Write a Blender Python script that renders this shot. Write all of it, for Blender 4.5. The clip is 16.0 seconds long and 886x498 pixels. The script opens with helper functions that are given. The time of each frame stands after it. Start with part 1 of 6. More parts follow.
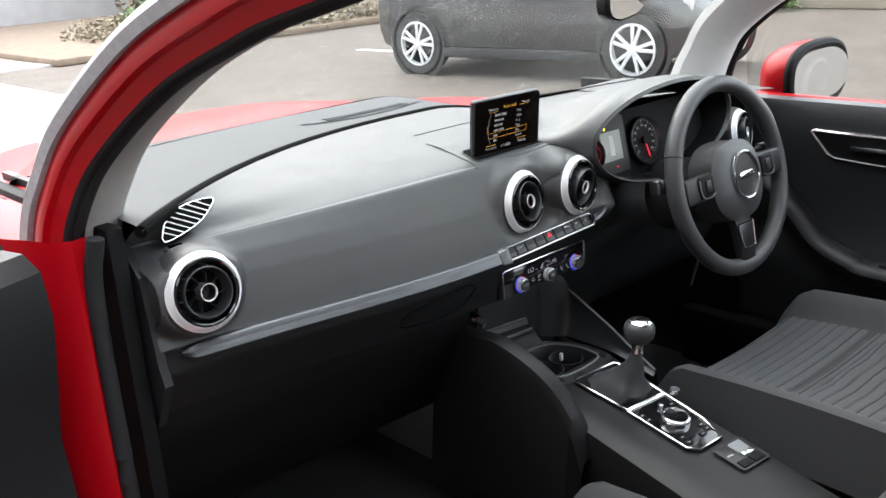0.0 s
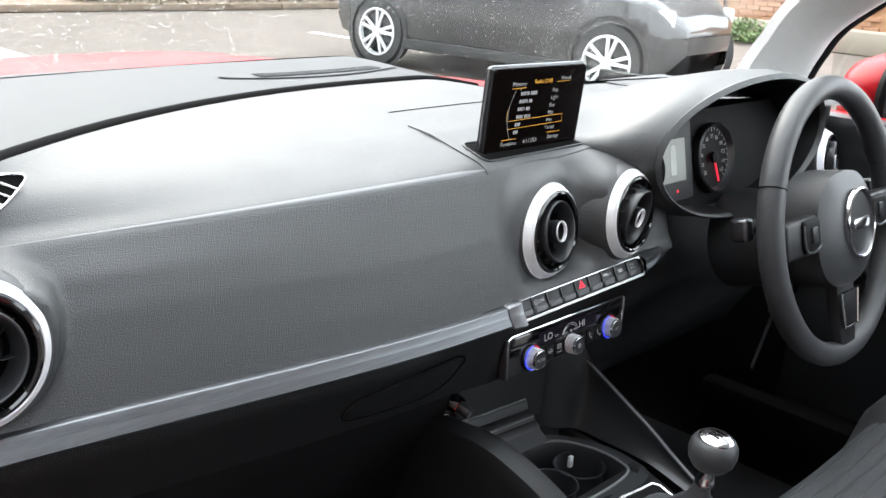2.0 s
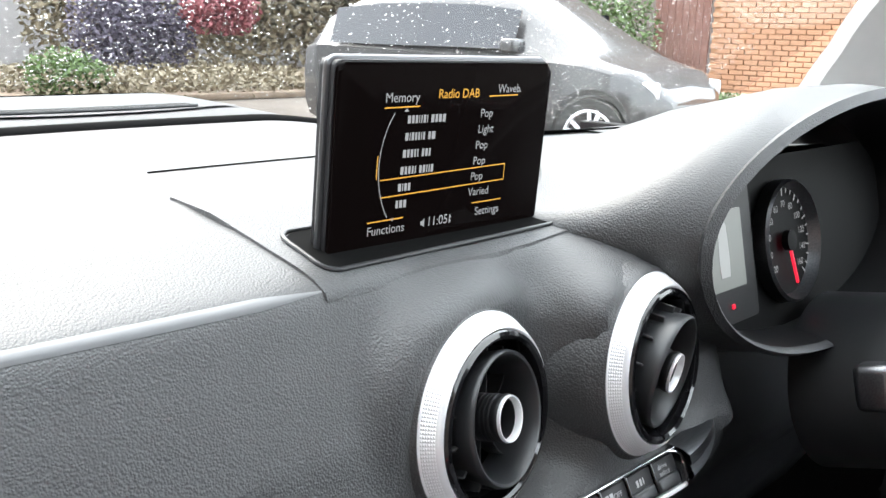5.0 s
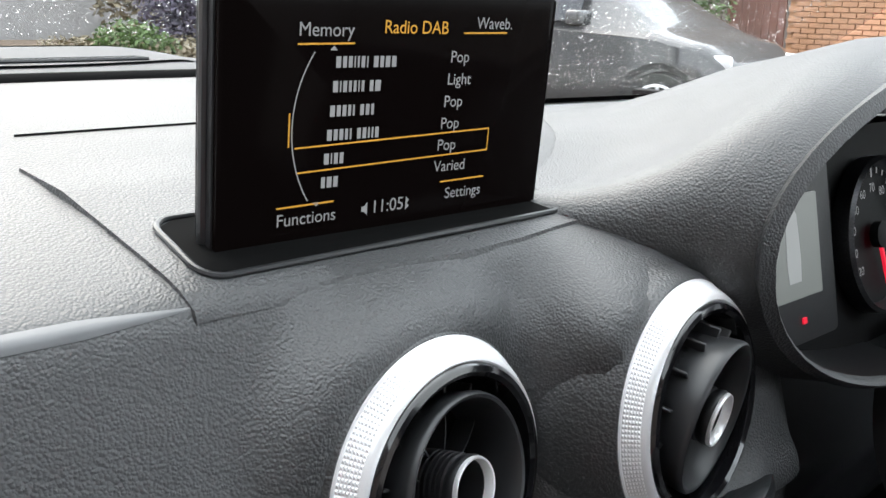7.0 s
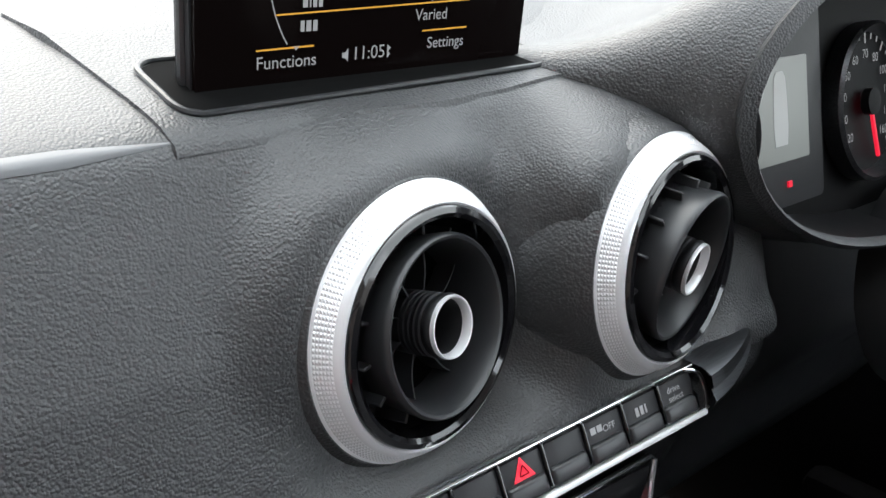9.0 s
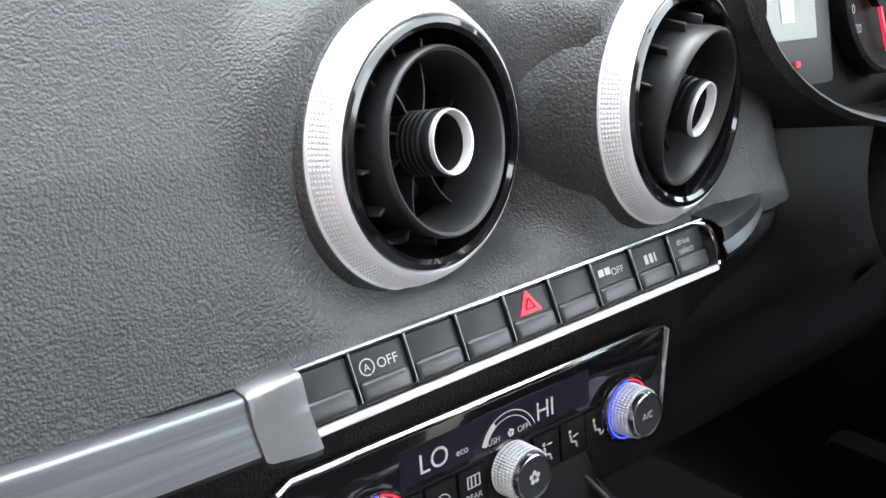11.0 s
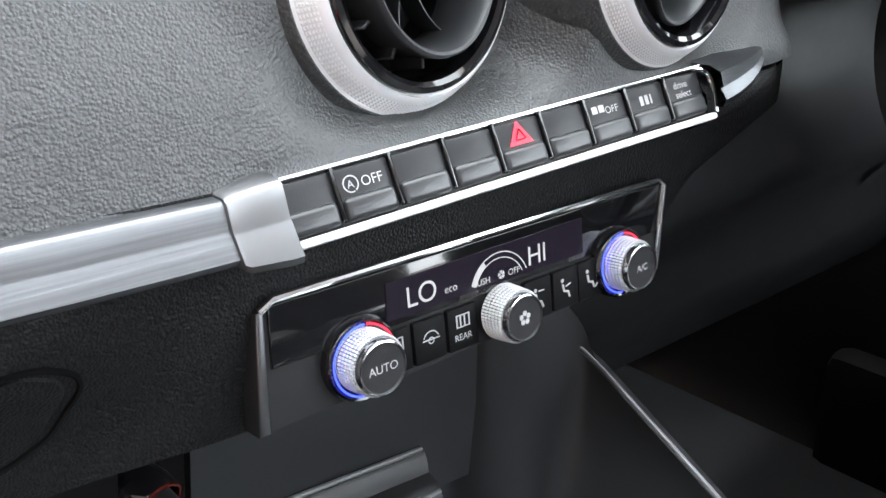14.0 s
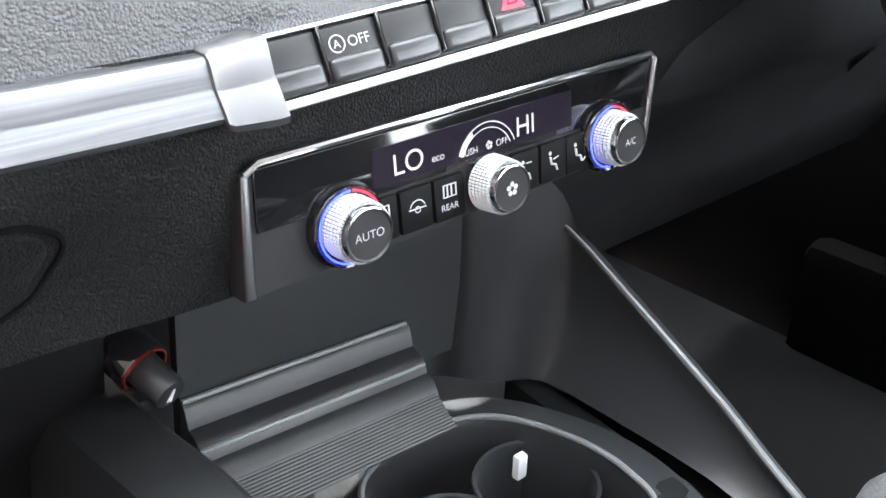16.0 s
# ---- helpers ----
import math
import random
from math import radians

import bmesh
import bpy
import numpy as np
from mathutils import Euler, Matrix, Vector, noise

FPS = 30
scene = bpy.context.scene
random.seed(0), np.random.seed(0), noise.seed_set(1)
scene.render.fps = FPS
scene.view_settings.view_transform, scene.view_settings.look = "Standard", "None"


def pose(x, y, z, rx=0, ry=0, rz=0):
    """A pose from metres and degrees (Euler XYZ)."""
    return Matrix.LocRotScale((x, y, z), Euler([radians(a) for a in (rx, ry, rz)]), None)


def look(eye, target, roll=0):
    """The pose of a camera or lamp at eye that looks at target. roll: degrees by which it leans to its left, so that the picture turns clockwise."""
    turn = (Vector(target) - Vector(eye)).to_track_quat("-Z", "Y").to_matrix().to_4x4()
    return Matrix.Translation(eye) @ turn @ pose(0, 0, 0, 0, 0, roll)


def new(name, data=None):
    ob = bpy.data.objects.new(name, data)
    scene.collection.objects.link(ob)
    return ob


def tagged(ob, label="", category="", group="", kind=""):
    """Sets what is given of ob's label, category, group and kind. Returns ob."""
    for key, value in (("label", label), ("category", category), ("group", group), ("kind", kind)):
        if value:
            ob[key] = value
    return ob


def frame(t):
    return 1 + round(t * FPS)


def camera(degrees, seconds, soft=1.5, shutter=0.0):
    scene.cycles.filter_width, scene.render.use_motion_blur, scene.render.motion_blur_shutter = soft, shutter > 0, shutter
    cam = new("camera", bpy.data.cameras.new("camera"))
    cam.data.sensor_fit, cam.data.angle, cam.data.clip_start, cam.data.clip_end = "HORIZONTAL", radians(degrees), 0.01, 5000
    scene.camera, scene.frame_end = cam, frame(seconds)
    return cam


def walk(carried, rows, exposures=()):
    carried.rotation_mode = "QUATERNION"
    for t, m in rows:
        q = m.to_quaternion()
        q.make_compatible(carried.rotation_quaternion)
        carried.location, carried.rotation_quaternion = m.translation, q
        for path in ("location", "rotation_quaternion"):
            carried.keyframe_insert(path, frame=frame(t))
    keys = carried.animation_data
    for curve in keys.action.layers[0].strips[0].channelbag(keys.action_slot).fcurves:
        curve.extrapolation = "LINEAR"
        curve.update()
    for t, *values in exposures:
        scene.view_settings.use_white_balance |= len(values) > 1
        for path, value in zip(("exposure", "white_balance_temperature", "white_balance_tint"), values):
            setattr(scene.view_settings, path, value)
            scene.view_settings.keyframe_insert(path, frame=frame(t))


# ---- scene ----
# ---- camera ----
cam = camera(50.0, 16.0)
PATH = [
    (0, (-1.1782, -1.0519, 1.2477), (-0.5440, -0.3445, 0.9358), -3.76),
    (0.5, (-1.0805, -0.8912, 1.2169), (-0.4425, -0.1858, 0.9081), -1.57),
    (1, (-0.9928, -0.7687, 1.1721), (-0.3351, -0.0793, 0.8686), 1.11),
    (1.5, (-0.8997, -0.6497, 1.1274), (-0.2216, 0.0174, 0.8190), 2.33),
    (2, (-0.8343, -0.5965, 1.1101), (-0.1492, 0.0627, 0.7999), 3.39),
    (2.5, (-0.7569, -0.5539, 1.0707), (-0.0616, 0.0995, 0.7715), 2.15),
    (3, (-0.6827, -0.4978, 1.0649), (0.0213, 0.1395, 0.7515), 2.81),
    (3.5, (-0.6180, -0.4653, 1.0448), (0.0879, 0.1746, 0.7412), 3.06),
    (4, (-0.5053, -0.3899, 0.9987), (0.2044, 0.2706, 0.7537), 2.68),
    (4.5, (-0.4267, -0.3211, 1.0000), (0.2864, 0.3443, 0.7791), 1.76),
    (7, (-0.2350, -0.2069, 0.9750), (0.4198, 0.5068, 0.7260), 1.65),
    (7.5, (-0.2333, -0.2132, 0.9763), (0.4125, 0.4976, 0.6976), 2.14),
    (8, (-0.2354, -0.2160, 0.9676), (0.4055, 0.4876, 0.6609), 1.96),
    (8.5, (-0.2343, -0.2199, 0.9652), (0.3988, 0.4789, 0.6321), 2.13),
    (9, (-0.2350, -0.2229, 0.9576), (0.3952, 0.4705, 0.6084), 1.73),
    (9.5, (-0.2376, -0.2248, 0.9447), (0.3916, 0.4659, 0.5882), 0.97),
    (12, (-0.2437, -0.2530, 0.8504), (0.3794, 0.4728, 0.5591), -0.11),
    (12.5, (-0.2433, -0.2550, 0.8456), (0.3749, 0.4708, 0.5437), -0.15),
    (13, (-0.2439, -0.2538, 0.8389), (0.3703, 0.4678, 0.5195), 0.10),
    (13.5, (-0.2428, -0.2518, 0.8375), (0.3716, 0.4605, 0.4983), 0.33),
    (14, (-0.2423, -0.2527, 0.8339), (0.3677, 0.4547, 0.4767), 0.24),
    (14.5, (-0.2424, -0.2518, 0.8310), (0.3617, 0.4483, 0.4505), 0.47),
    (15, (-0.2418, -0.2510, 0.8274), (0.3588, 0.4356, 0.4176), 0.78),
    (15.5, (-0.2434, -0.2510, 0.8252), (0.3535, 0.4245, 0.3922), 1.07),
    (16, (-0.2441, -0.2514, 0.8237), (0.3522, 0.4075, 0.3651), 1.43),
]
walk(cam, [(t, look(e, g, r)) for t, e, g, r in PATH], [(0.0, 2.4), (2.0, 2.65), (4.5, 2.85), (7.0, 2.2), (9.5, 2.5), (12.0, 3.65), (14.0, 3.75), (16.0, 4.3)])

# ---- world and light ----
world = bpy.data.worlds.new("overcast_sky")
scene.world = world
world.use_nodes = True
wt = world.node_tree
sky = wt.nodes.new("ShaderNodeTexSky")
sky.sky_type = "NISHITA"
sky.sun_disc = False
sky.sun_elevation = radians(50)
sky.sun_rotation = radians(10)
sky.air_density, sky.dust_density, sky.ozone_density = 1.0, 6.0, 1.0
mixw = wt.nodes.new("ShaderNodeMix")
mixw.data_type = "RGBA"
mixw.inputs[0].default_value = 0.75
mixw.inputs[7].default_value = (7.8, 8.25, 8.7, 1)
wt.links.new(sky.outputs[0], mixw.inputs[6])
wt.links.new(mixw.outputs[2], wt.nodes["Background"].inputs[0])
wt.nodes["Background"].inputs[1].default_value = 0.15
sun = new("sun", bpy.data.lights.new("sun", "SUN"))
sun.data.energy, sun.data.angle, sun.data.color = 0.55, radians(70), (0.97, 0.985, 1.0)
sun.matrix_world = look((1, 6, 8), (0, 0, 0))


# ---- materials ----
def material(name, color, rough=0.5, metal=0.0, spec=0.5, vary=0.0, vscale=30.0, bump=0.0, bscale=400.0,
             leather=0.0, lscale=600.0, coat=0.0, emit=None, glow=0.0, sheen=0.0, rvary=0.0):
    m = bpy.data.materials.new(name)
    m.use_nodes = True
    nt = m.node_tree
    b = nt.nodes["Principled BSDF"]
    b.inputs["Base Color"].default_value = (*color, 1)
    b.inputs["Roughness"].default_value = rough
    b.inputs["Metallic"].default_value = metal
    b.inputs["Specular IOR Level"].default_value = spec
    b.inputs["Coat Weight"].default_value = coat
    b.inputs["Coat Roughness"].default_value = 0.04
    b.inputs["Sheen Weight"].default_value = sheen
    if emit:
        b.inputs["Emission Color"].default_value = (*emit, 1)
        b.inputs["Emission Strength"].default_value = glow
    pos = nt.nodes.new("ShaderNodeTexCoord").outputs["Object"]

    def tex(kind, scale, detail=4.0):
        n = nt.nodes.new("ShaderNodeTexNoise" if kind == "noise" else "ShaderNodeTexVoronoi")
        n.inputs["Scale"].default_value = scale
        if kind == "noise":
            n.inputs["Detail"].default_value = detail
        nt.links.new(pos, n.inputs["Vector"])
        return n.outputs[0]

    if vary:
        mx = nt.nodes.new("ShaderNodeMix")
        mx.data_type = "RGBA"
        nt.links.new(tex("noise", vscale), mx.inputs[0])
        mx.inputs[6].default_value = (*[c * (1 - vary) for c in color], 1)
        mx.inputs[7].default_value = (*[min(1, c * (1 + vary)) for c in color], 1)
        nt.links.new(mx.outputs[2], b.inputs["Base Color"])
    if rvary:
        mr = nt.nodes.new("ShaderNodeMapRange")
        nt.links.new(tex("noise", 14.0, 6.0), mr.inputs[0])
        mr.inputs[1].default_value, mr.inputs[2].default_value = 0.3, 0.7
        mr.inputs[3].default_value, mr.inputs[4].default_value = rough - rvary, rough + rvary
        nt.links.new(mr.outputs[0], b.inputs["Roughness"])
    last = None
    for amount, kind, scale, dist in ((bump, "noise", bscale, 0.0004), (leather, "voronoi", lscale, 0.0006)):
        if amount:
            bp = nt.nodes.new("ShaderNodeBump")
            bp.inputs["Strength"].default_value = amount
            bp.inputs["Distance"].default_value = dist
            h = tex(kind, scale)
            if kind == "voronoi":
                v = h.node
                v.feature = "SMOOTH_F1"
                v.inputs["Smoothness"].default_value = 0.35
                warp = nt.nodes.new("ShaderNodeTexNoise")
                warp.inputs["Scale"].default_value = scale * 0.8
                nt.links.new(pos, warp.inputs["Vector"])
                off = nt.nodes.new("ShaderNodeVectorMath")
                off.operation = "MULTIPLY_ADD"
                off.inputs[1].default_value = (0.55 / scale,) * 3
                nt.links.new(warp.outputs["Color"], off.inputs[0])
                nt.links.new(pos, off.inputs[2])
                nt.links.new(off.outputs[0], v.inputs["Vector"])
                bp.invert = True
            nt.links.new(h, bp.inputs["Height"])
            if last:
                nt.links.new(last, bp.inputs["Normal"])
            last = bp.outputs[0]
    if last:
        nt.links.new(last, b.inputs["Normal"])
    return m


def glass_material(name, color=(1, 1, 1), rough=0.0, ior=1.45):
    m = bpy.data.materials.new(name)
    m.use_nodes = True
    b = m.node_tree.nodes["Principled BSDF"]
    b.inputs["Base Color"].default_value = (*color, 1)
    b.inputs["Roughness"].default_value = rough
    b.inputs["IOR"].default_value = ior
    b.inputs["Transmission Weight"].default_value = 1.0
    return m


def pane_material(name, tint=(0.87, 0.88, 0.87)):
    """Thin clear glass: see-through, with a little gloss."""
    m = bpy.data.materials.new(name)
    m.use_nodes = True
    nt = m.node_tree
    nt.nodes.clear()
    tr, gl = nt.nodes.new("ShaderNodeBsdfTransparent"), nt.nodes.new("ShaderNodeBsdfGlossy")
    tr.inputs["Color"].default_value = (*tint, 1)
    gl.inputs["Roughness"].default_value = 0.01
    mx, out_ = nt.nodes.new("ShaderNodeMixShader"), nt.nodes.new("ShaderNodeOutputMaterial")
    mx.inputs[0].default_value = 0.035
    nt.links.new(tr.outputs[0], mx.inputs[1])
    nt.links.new(gl.outputs[0], mx.inputs[2])
    nt.links.new(mx.outputs[0], out_.inputs[0])
    return m


def brushed(name, color, rough):
    """Metal with fine lines along x."""
    m = material(name, color, rough, metal=1.0)
    nt = m.node_tree
    b = nt.nodes["Principled BSDF"]
    tc = nt.nodes.new("ShaderNodeTexCoord")
    mp = nt.nodes.new("ShaderNodeMapping")
    mp.inputs["Scale"].default_value = (6, 900, 900)
    nz = nt.nodes.new("ShaderNodeTexNoise")
    nz.inputs["Scale"].default_value = 1.0
    nz.inputs["Detail"].default_value = 3.0
    mx = nt.nodes.new("ShaderNodeMix")
    mx.data_type = "RGBA"
    mx.inputs[6].default_value = (*[c * 0.55 for c in color], 1)
    mx.inputs[7].default_value = (*[min(1, c * 1.35) for c in color], 1)
    bp = nt.nodes.new("ShaderNodeBump")
    bp.inputs["Strength"].default_value = 0.15
    bp.inputs["Distance"].default_value = 0.0003
    nt.links.new(tc.outputs["Object"], mp.inputs[0])
    nt.links.new(mp.outputs[0], nz.inputs["Vector"])
    nt.links.new(nz.outputs[0], mx.inputs[0])
    nt.links.new(nz.outputs[0], bp.inputs["Height"])
    nt.links.new(mx.outputs[2], b.inputs["Base Color"])
    nt.links.new(bp.outputs[0], b.inputs["Normal"])
    return m


M_DASH = material("grained_dash_plastic", (0.023, 0.0240, 0.0255), 0.47, spec=1.0, vary=0.08, vscale=25, leather=0.62, lscale=880, rvary=0.03)
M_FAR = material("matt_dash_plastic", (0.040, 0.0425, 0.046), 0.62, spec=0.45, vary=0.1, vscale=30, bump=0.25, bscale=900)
M_NOZZLE = material("satin_nozzle_plastic", (0.026, 0.027, 0.029), 0.36, spec=0.6, vary=0.1)
# the pad's grained plastic again, with the shade low on the dash painted in
M_DASH_SHADED = material("grained_dash_plastic_shaded", (0.0100, 0.0105, 0.0112), 0.46, spec=0.25, vary=0.08, vscale=25, leather=0.75, lscale=880, rvary=0.03)
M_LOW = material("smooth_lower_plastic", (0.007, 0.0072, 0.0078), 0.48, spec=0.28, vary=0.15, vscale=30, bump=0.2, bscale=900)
M_CONSOLE = material("satin_console_plastic", (0.024, 0.0253, 0.0272), 0.34, spec=0.65, vary=0.10, vscale=40, bump=0.10, bscale=1400, rvary=0.04)
# pale colour that stands in for sky sheen on the fold
M_FOLD_LIGHT = material("fold_highlight", (0.15, 0.155, 0.16), 0.38, spec=0.6, vary=0.1, vscale=30, bump=0.1, bscale=900)
M_HARD = material("hard_dark_plastic", (0.016, 0.016, 0.0175), 0.42, spec=0.42, vary=0.15, vscale=40, bump=0.15, bscale=1200, rvary=0.06)
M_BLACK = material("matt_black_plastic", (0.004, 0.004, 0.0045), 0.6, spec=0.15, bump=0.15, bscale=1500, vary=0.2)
M_PIANO = material("gloss_black_plastic", (0.006, 0.006, 0.007), 0.08, coat=0.5, vary=0.1)
M_SEAM = material("seam_rubber", (0.005, 0.005, 0.005), 0.9, spec=0.06, vary=0.2)
M_CHROME = material("satin_chrome", (0.82, 0.83, 0.85), 0.16, metal=1.0, vary=0.04, bump=0.02)
M_RING = material("satin_ring_metal", (0.90, 0.90, 0.91), 0.28, metal=0.35, vary=0.04)
M_ALU = brushed("brushed_aluminium", (0.17, 0.175, 0.184), 0.34)
M_SATINMETAL = material("satin_silver", (0.22, 0.222, 0.23), 0.34, metal=1.0, vary=0.06, vscale=60)
M_KNURL = material("knurled_silver", (0.88, 0.88, 0.89), 0.38, metal=0.2, vary=0.04)
M_RED = material("red_car_paint", (0.36, 0.002, 0.007), 0.35, spec=0.22, coat=0.06, vary=0.05, vscale=6)
M_WET = material("wet_grey_moulding", (0.30, 0.30, 0.31), 0.3, vary=0.3, vscale=120, bump=0.3, bscale=250)
M_TRIM = material("grey_pillar_trim", (0.30, 0.29, 0.28), 0.75, vary=0.08, vscale=60, bump=0.4, bscale=900)
M_HEAD = material("pale_headliner", (0.80, 0.80, 0.78), 0.85, vary=0.05, vscale=50, bump=0.3, bscale=900)
M_RUBBER = material("door_seal_rubber", (0.016, 0.016, 0.0175), 0.65, spec=0.2, vary=0.2)
M_CARPET = material("black_carpet", (0.016, 0.016, 0.017), 0.95, vary=0.3, vscale=300, bump=0.8, bscale=900)
M_CLOTH = material("black_seat_cloth", (0.026, 0.0267, 0.0285), 0.85, vary=0.25, vscale=500, bump=0.6, bscale=1100, sheen=0.08)
M_CLOTH2 = material("ribbed_seat_cloth", (0.044, 0.0452, 0.0485), 0.85, vary=0.3, vscale=420, bump=0.7, bscale=900, sheen=0.1)
M_LEATHER = material("black_wheel_leather", (0.052, 0.053, 0.056), 0.40, vary=0.15, vscale=40, leather=0.35, lscale=900, rvary=0.06)
M_SCREEN = material("dark_display_glass", (0.0025, 0.002, 0.002), 0.08, spec=0.04, vary=0.05, emit=(0.10, 0.055, 0.05), glow=0.003)
# pale grey that paints highlights along rounded console edges
M_EDGE_LIGHT = material("edge_highlight_grey", (0.16, 0.165, 0.17), 0.33, vary=0.08)
M_WHITE = material("white_lettering", (0.22, 0.22, 0.22), 0.6, spec=0.2, emit=(0.9, 0.92, 0.95), glow=0.04)
M_GREYTEXT = material("grey_lettering", (0.35, 0.35, 0.36), 0.5, emit=(0.8, 0.8, 0.8), glow=0.02)
M_AMBER = material("amber_lettering", (0.4, 0.2, 0.03), 0.6, spec=0.2, emit=(0.95, 0.5, 0.07), glow=0.10)
M_REDLIT = material("lit_red_symbol", (0.5, 0.01, 0.02), 0.4, emit=(1.0, 0.02, 0.06), glow=0.16)
M_BLUELIT = material("lit_blue_ring", (0.02, 0.03, 0.5), 0.4, emit=(0.03, 0.05, 1.0), glow=0.42)
M_LCD = material("grey_lcd", (0.12, 0.13, 0.125), 0.3, emit=(0.7, 0.75, 0.72), glow=0.04)
M_PURPLE = material("dark_purple_display", (0.006, 0.005, 0.007), 0.2, spec=0.2, emit=(0.2, 0.14, 0.3), glow=0.004)
M_CARGREY = material("dark_grey_car_paint", (0.040, 0.039, 0.040), 0.25, coat=0.6, vary=0.1, vscale=5)
M_TYRE = material("tyre_rubber", (0.02, 0.02, 0.02), 0.8, vary=0.2)
M_ALLOY = material("silver_alloy", (0.7, 0.71, 0.73), 0.35, metal=0.6, vary=0.05)
M_ASPHALT = material("wet_asphalt", (0.105, 0.090, 0.078), 0.75, spec=0.2, vary=0.3, vscale=2, bump=0.5, bscale=60, rvary=0.12)
M_PAVE = material("beige_wet_paving", (0.27, 0.23, 0.18), 0.55, vary=0.15, vscale=2, bump=0.4, bscale=50, rvary=0.12)
M_DRIVE = material("pale_wet_concrete", (0.30, 0.28, 0.26), 0.6, spec=0.3, vary=0.12, vscale=2, bump=0.4, bscale=50, rvary=0.12)
M_DARKWALL = material("dark_brown_wall", (0.13, 0.105, 0.09), 0.8, vary=0.3, vscale=2, bump=0.4, bscale=60)
M_WALL = material("grey_render_wall", (0.34, 0.325, 0.32), 0.8, vary=0.2, vscale=3, bump=0.4, bscale=60)
M_FENCE = material("orange_timber_fence", (0.42, 0.22, 0.11), 0.7, vary=0.3, vscale=8, bump=0.4, bscale=80)
M_LEAF = material("hedge_leaf", (0.07, 0.12, 0.03), 0.55, vary=0.45, vscale=9)
M_IVY = material("ground_cover_leaf", (0.17, 0.14, 0.09), 0.6, vary=0.5, vscale=11)
M_SOIL = material("damp_soil", (0.17, 0.125, 0.09), 0.85, vary=0.4, vscale=7, bump=0.6, bscale=30)
M_GLASS = pane_material("window_glass")
M_DROP = glass_material("rain_water", ior=1.33)
M_MIRROR = material("mirror_glass", (0.86, 0.88, 0.9), 0.02, metal=1.0)
M_LINE = material("worn_road_paint", (0.6, 0.6, 0.58), 0.6, vary=0.25, vscale=9)
M_PURPLEDARK = material("dark_tinted_glass", (0.02, 0.02, 0.025), 0.06, coat=0.3)


# ---- mesh helpers ----
def link(name, bm, mat, parent=None, label="", smooth=True, m=None):
    me = bpy.data.meshes.new(name)
    bmesh.ops.recalc_face_normals(bm, faces=bm.faces[:])
    for f in bm.faces:
        f.smooth = smooth
    bm.to_mesh(me)
    bm.free()
    me.materials.append(mat)
    if smooth:
        me.set_sharp_from_angle(angle=radians(38))
    ob = new(name, me)
    if m is not None:
        ob.matrix_basis = m
    if parent:
        ob.parent = parent
    if label:
        ob["label"] = label
    return ob


def part(name, bm, mat, parent, label="", smooth=True, m=None):
    return link(name, bm, mat, parent, label, smooth, m)


def thing(name, label, category, m=None, group="", kind=""):
    ob = new(name)
    ob.empty_display_size = 0.05
    if m is not None:
        ob.matrix_basis = m
    return tagged(ob, label, category, group, kind)


def sheet(rows, close_u=False, close_v=False):
    """A surface through rows of points."""
    bm = bmesh.new()
    vs = [[bm.verts.new(p) for p in r] for r in rows]
    nr, nc = len(vs), len(vs[0])
    for i in range(nr if close_u else nr - 1):
        for j in range(nc if close_v else nc - 1):
            a, b = vs[i][j], vs[(i + 1) % nr][j]
            c, d = vs[(i + 1) % nr][(j + 1) % nc], vs[i][(j + 1) % nc]
            if len({a, b, c, d}) == 4:
                bm.faces.new((a, b, c, d))
    return bm


def lathe(profile, n=48, cap=False):
    """Profile of (radius, height) turned about z."""
    rows = [[(r * math.cos(2 * math.pi * k / n), r * math.sin(2 * math.pi * k / n), h) for k in range(n)] for r, h in profile]
    bm = sheet(rows, close_v=True)
    if cap:
        bm.verts.ensure_lookup_table()
        bm.faces.new(bm.verts[len(bm.verts) - n:])
    bmesh.ops.remove_doubles(bm, verts=bm.verts[:], dist=1e-6)
    return bm


def box(x0, x1, y0, y1, z0, z1, bevel=0.0, seg=2):
    bm = bmesh.new()
    bmesh.ops.create_cube(bm, size=1.0)
    for v in bm.verts:
        v.co = Vector(((x0 + x1) / 2 + v.co.x * (x1 - x0), (y0 + y1) / 2 + v.co.y * (y1 - y0), (z0 + z1) / 2 + v.co.z * (z1 - z0)))
    if bevel:
        bmesh.ops.bevel(bm, geom=bm.edges[:], offset=bevel, segments=seg, profile=0.5, affect="EDGES")
    return bm


def prism(outline, z0, z1, bevel=0.0, seg=2):
    """An outline of (x, y) raised from z0 to z1."""
    bm = bmesh.new()
    lo = [bm.verts.new((x, y, z0)) for x, y in outline]
    hi = [bm.verts.new((x, y, z1)) for x, y in outline]
    n = len(lo)
    bm.faces.new(lo[::-1])
    top = bm.faces.new(hi)
    for i in range(n):
        bm.faces.new((lo[i], lo[(i + 1) % n], hi[(i + 1) % n], hi[i]))
    if bevel:
        bmesh.ops.bevel(bm, geom=list(top.edges), offset=bevel, segments=seg, profile=0.5, affect="EDGES")
    return bm


def rounded(x0, x1, y0, y1, r, n=5):
    pts = []
    for cx_, cy_, a in ((x1 - r, y1 - r, 0), (x0 + r, y1 - r, 90), (x0 + r, y0 + r, 180), (x1 - r, y0 + r, 270)):
        for k in range(n + 1):
            t = radians(a + 90 * k / n)
            pts.append((cx_ + r * math.cos(t), cy_ + r * math.sin(t)))
    return pts


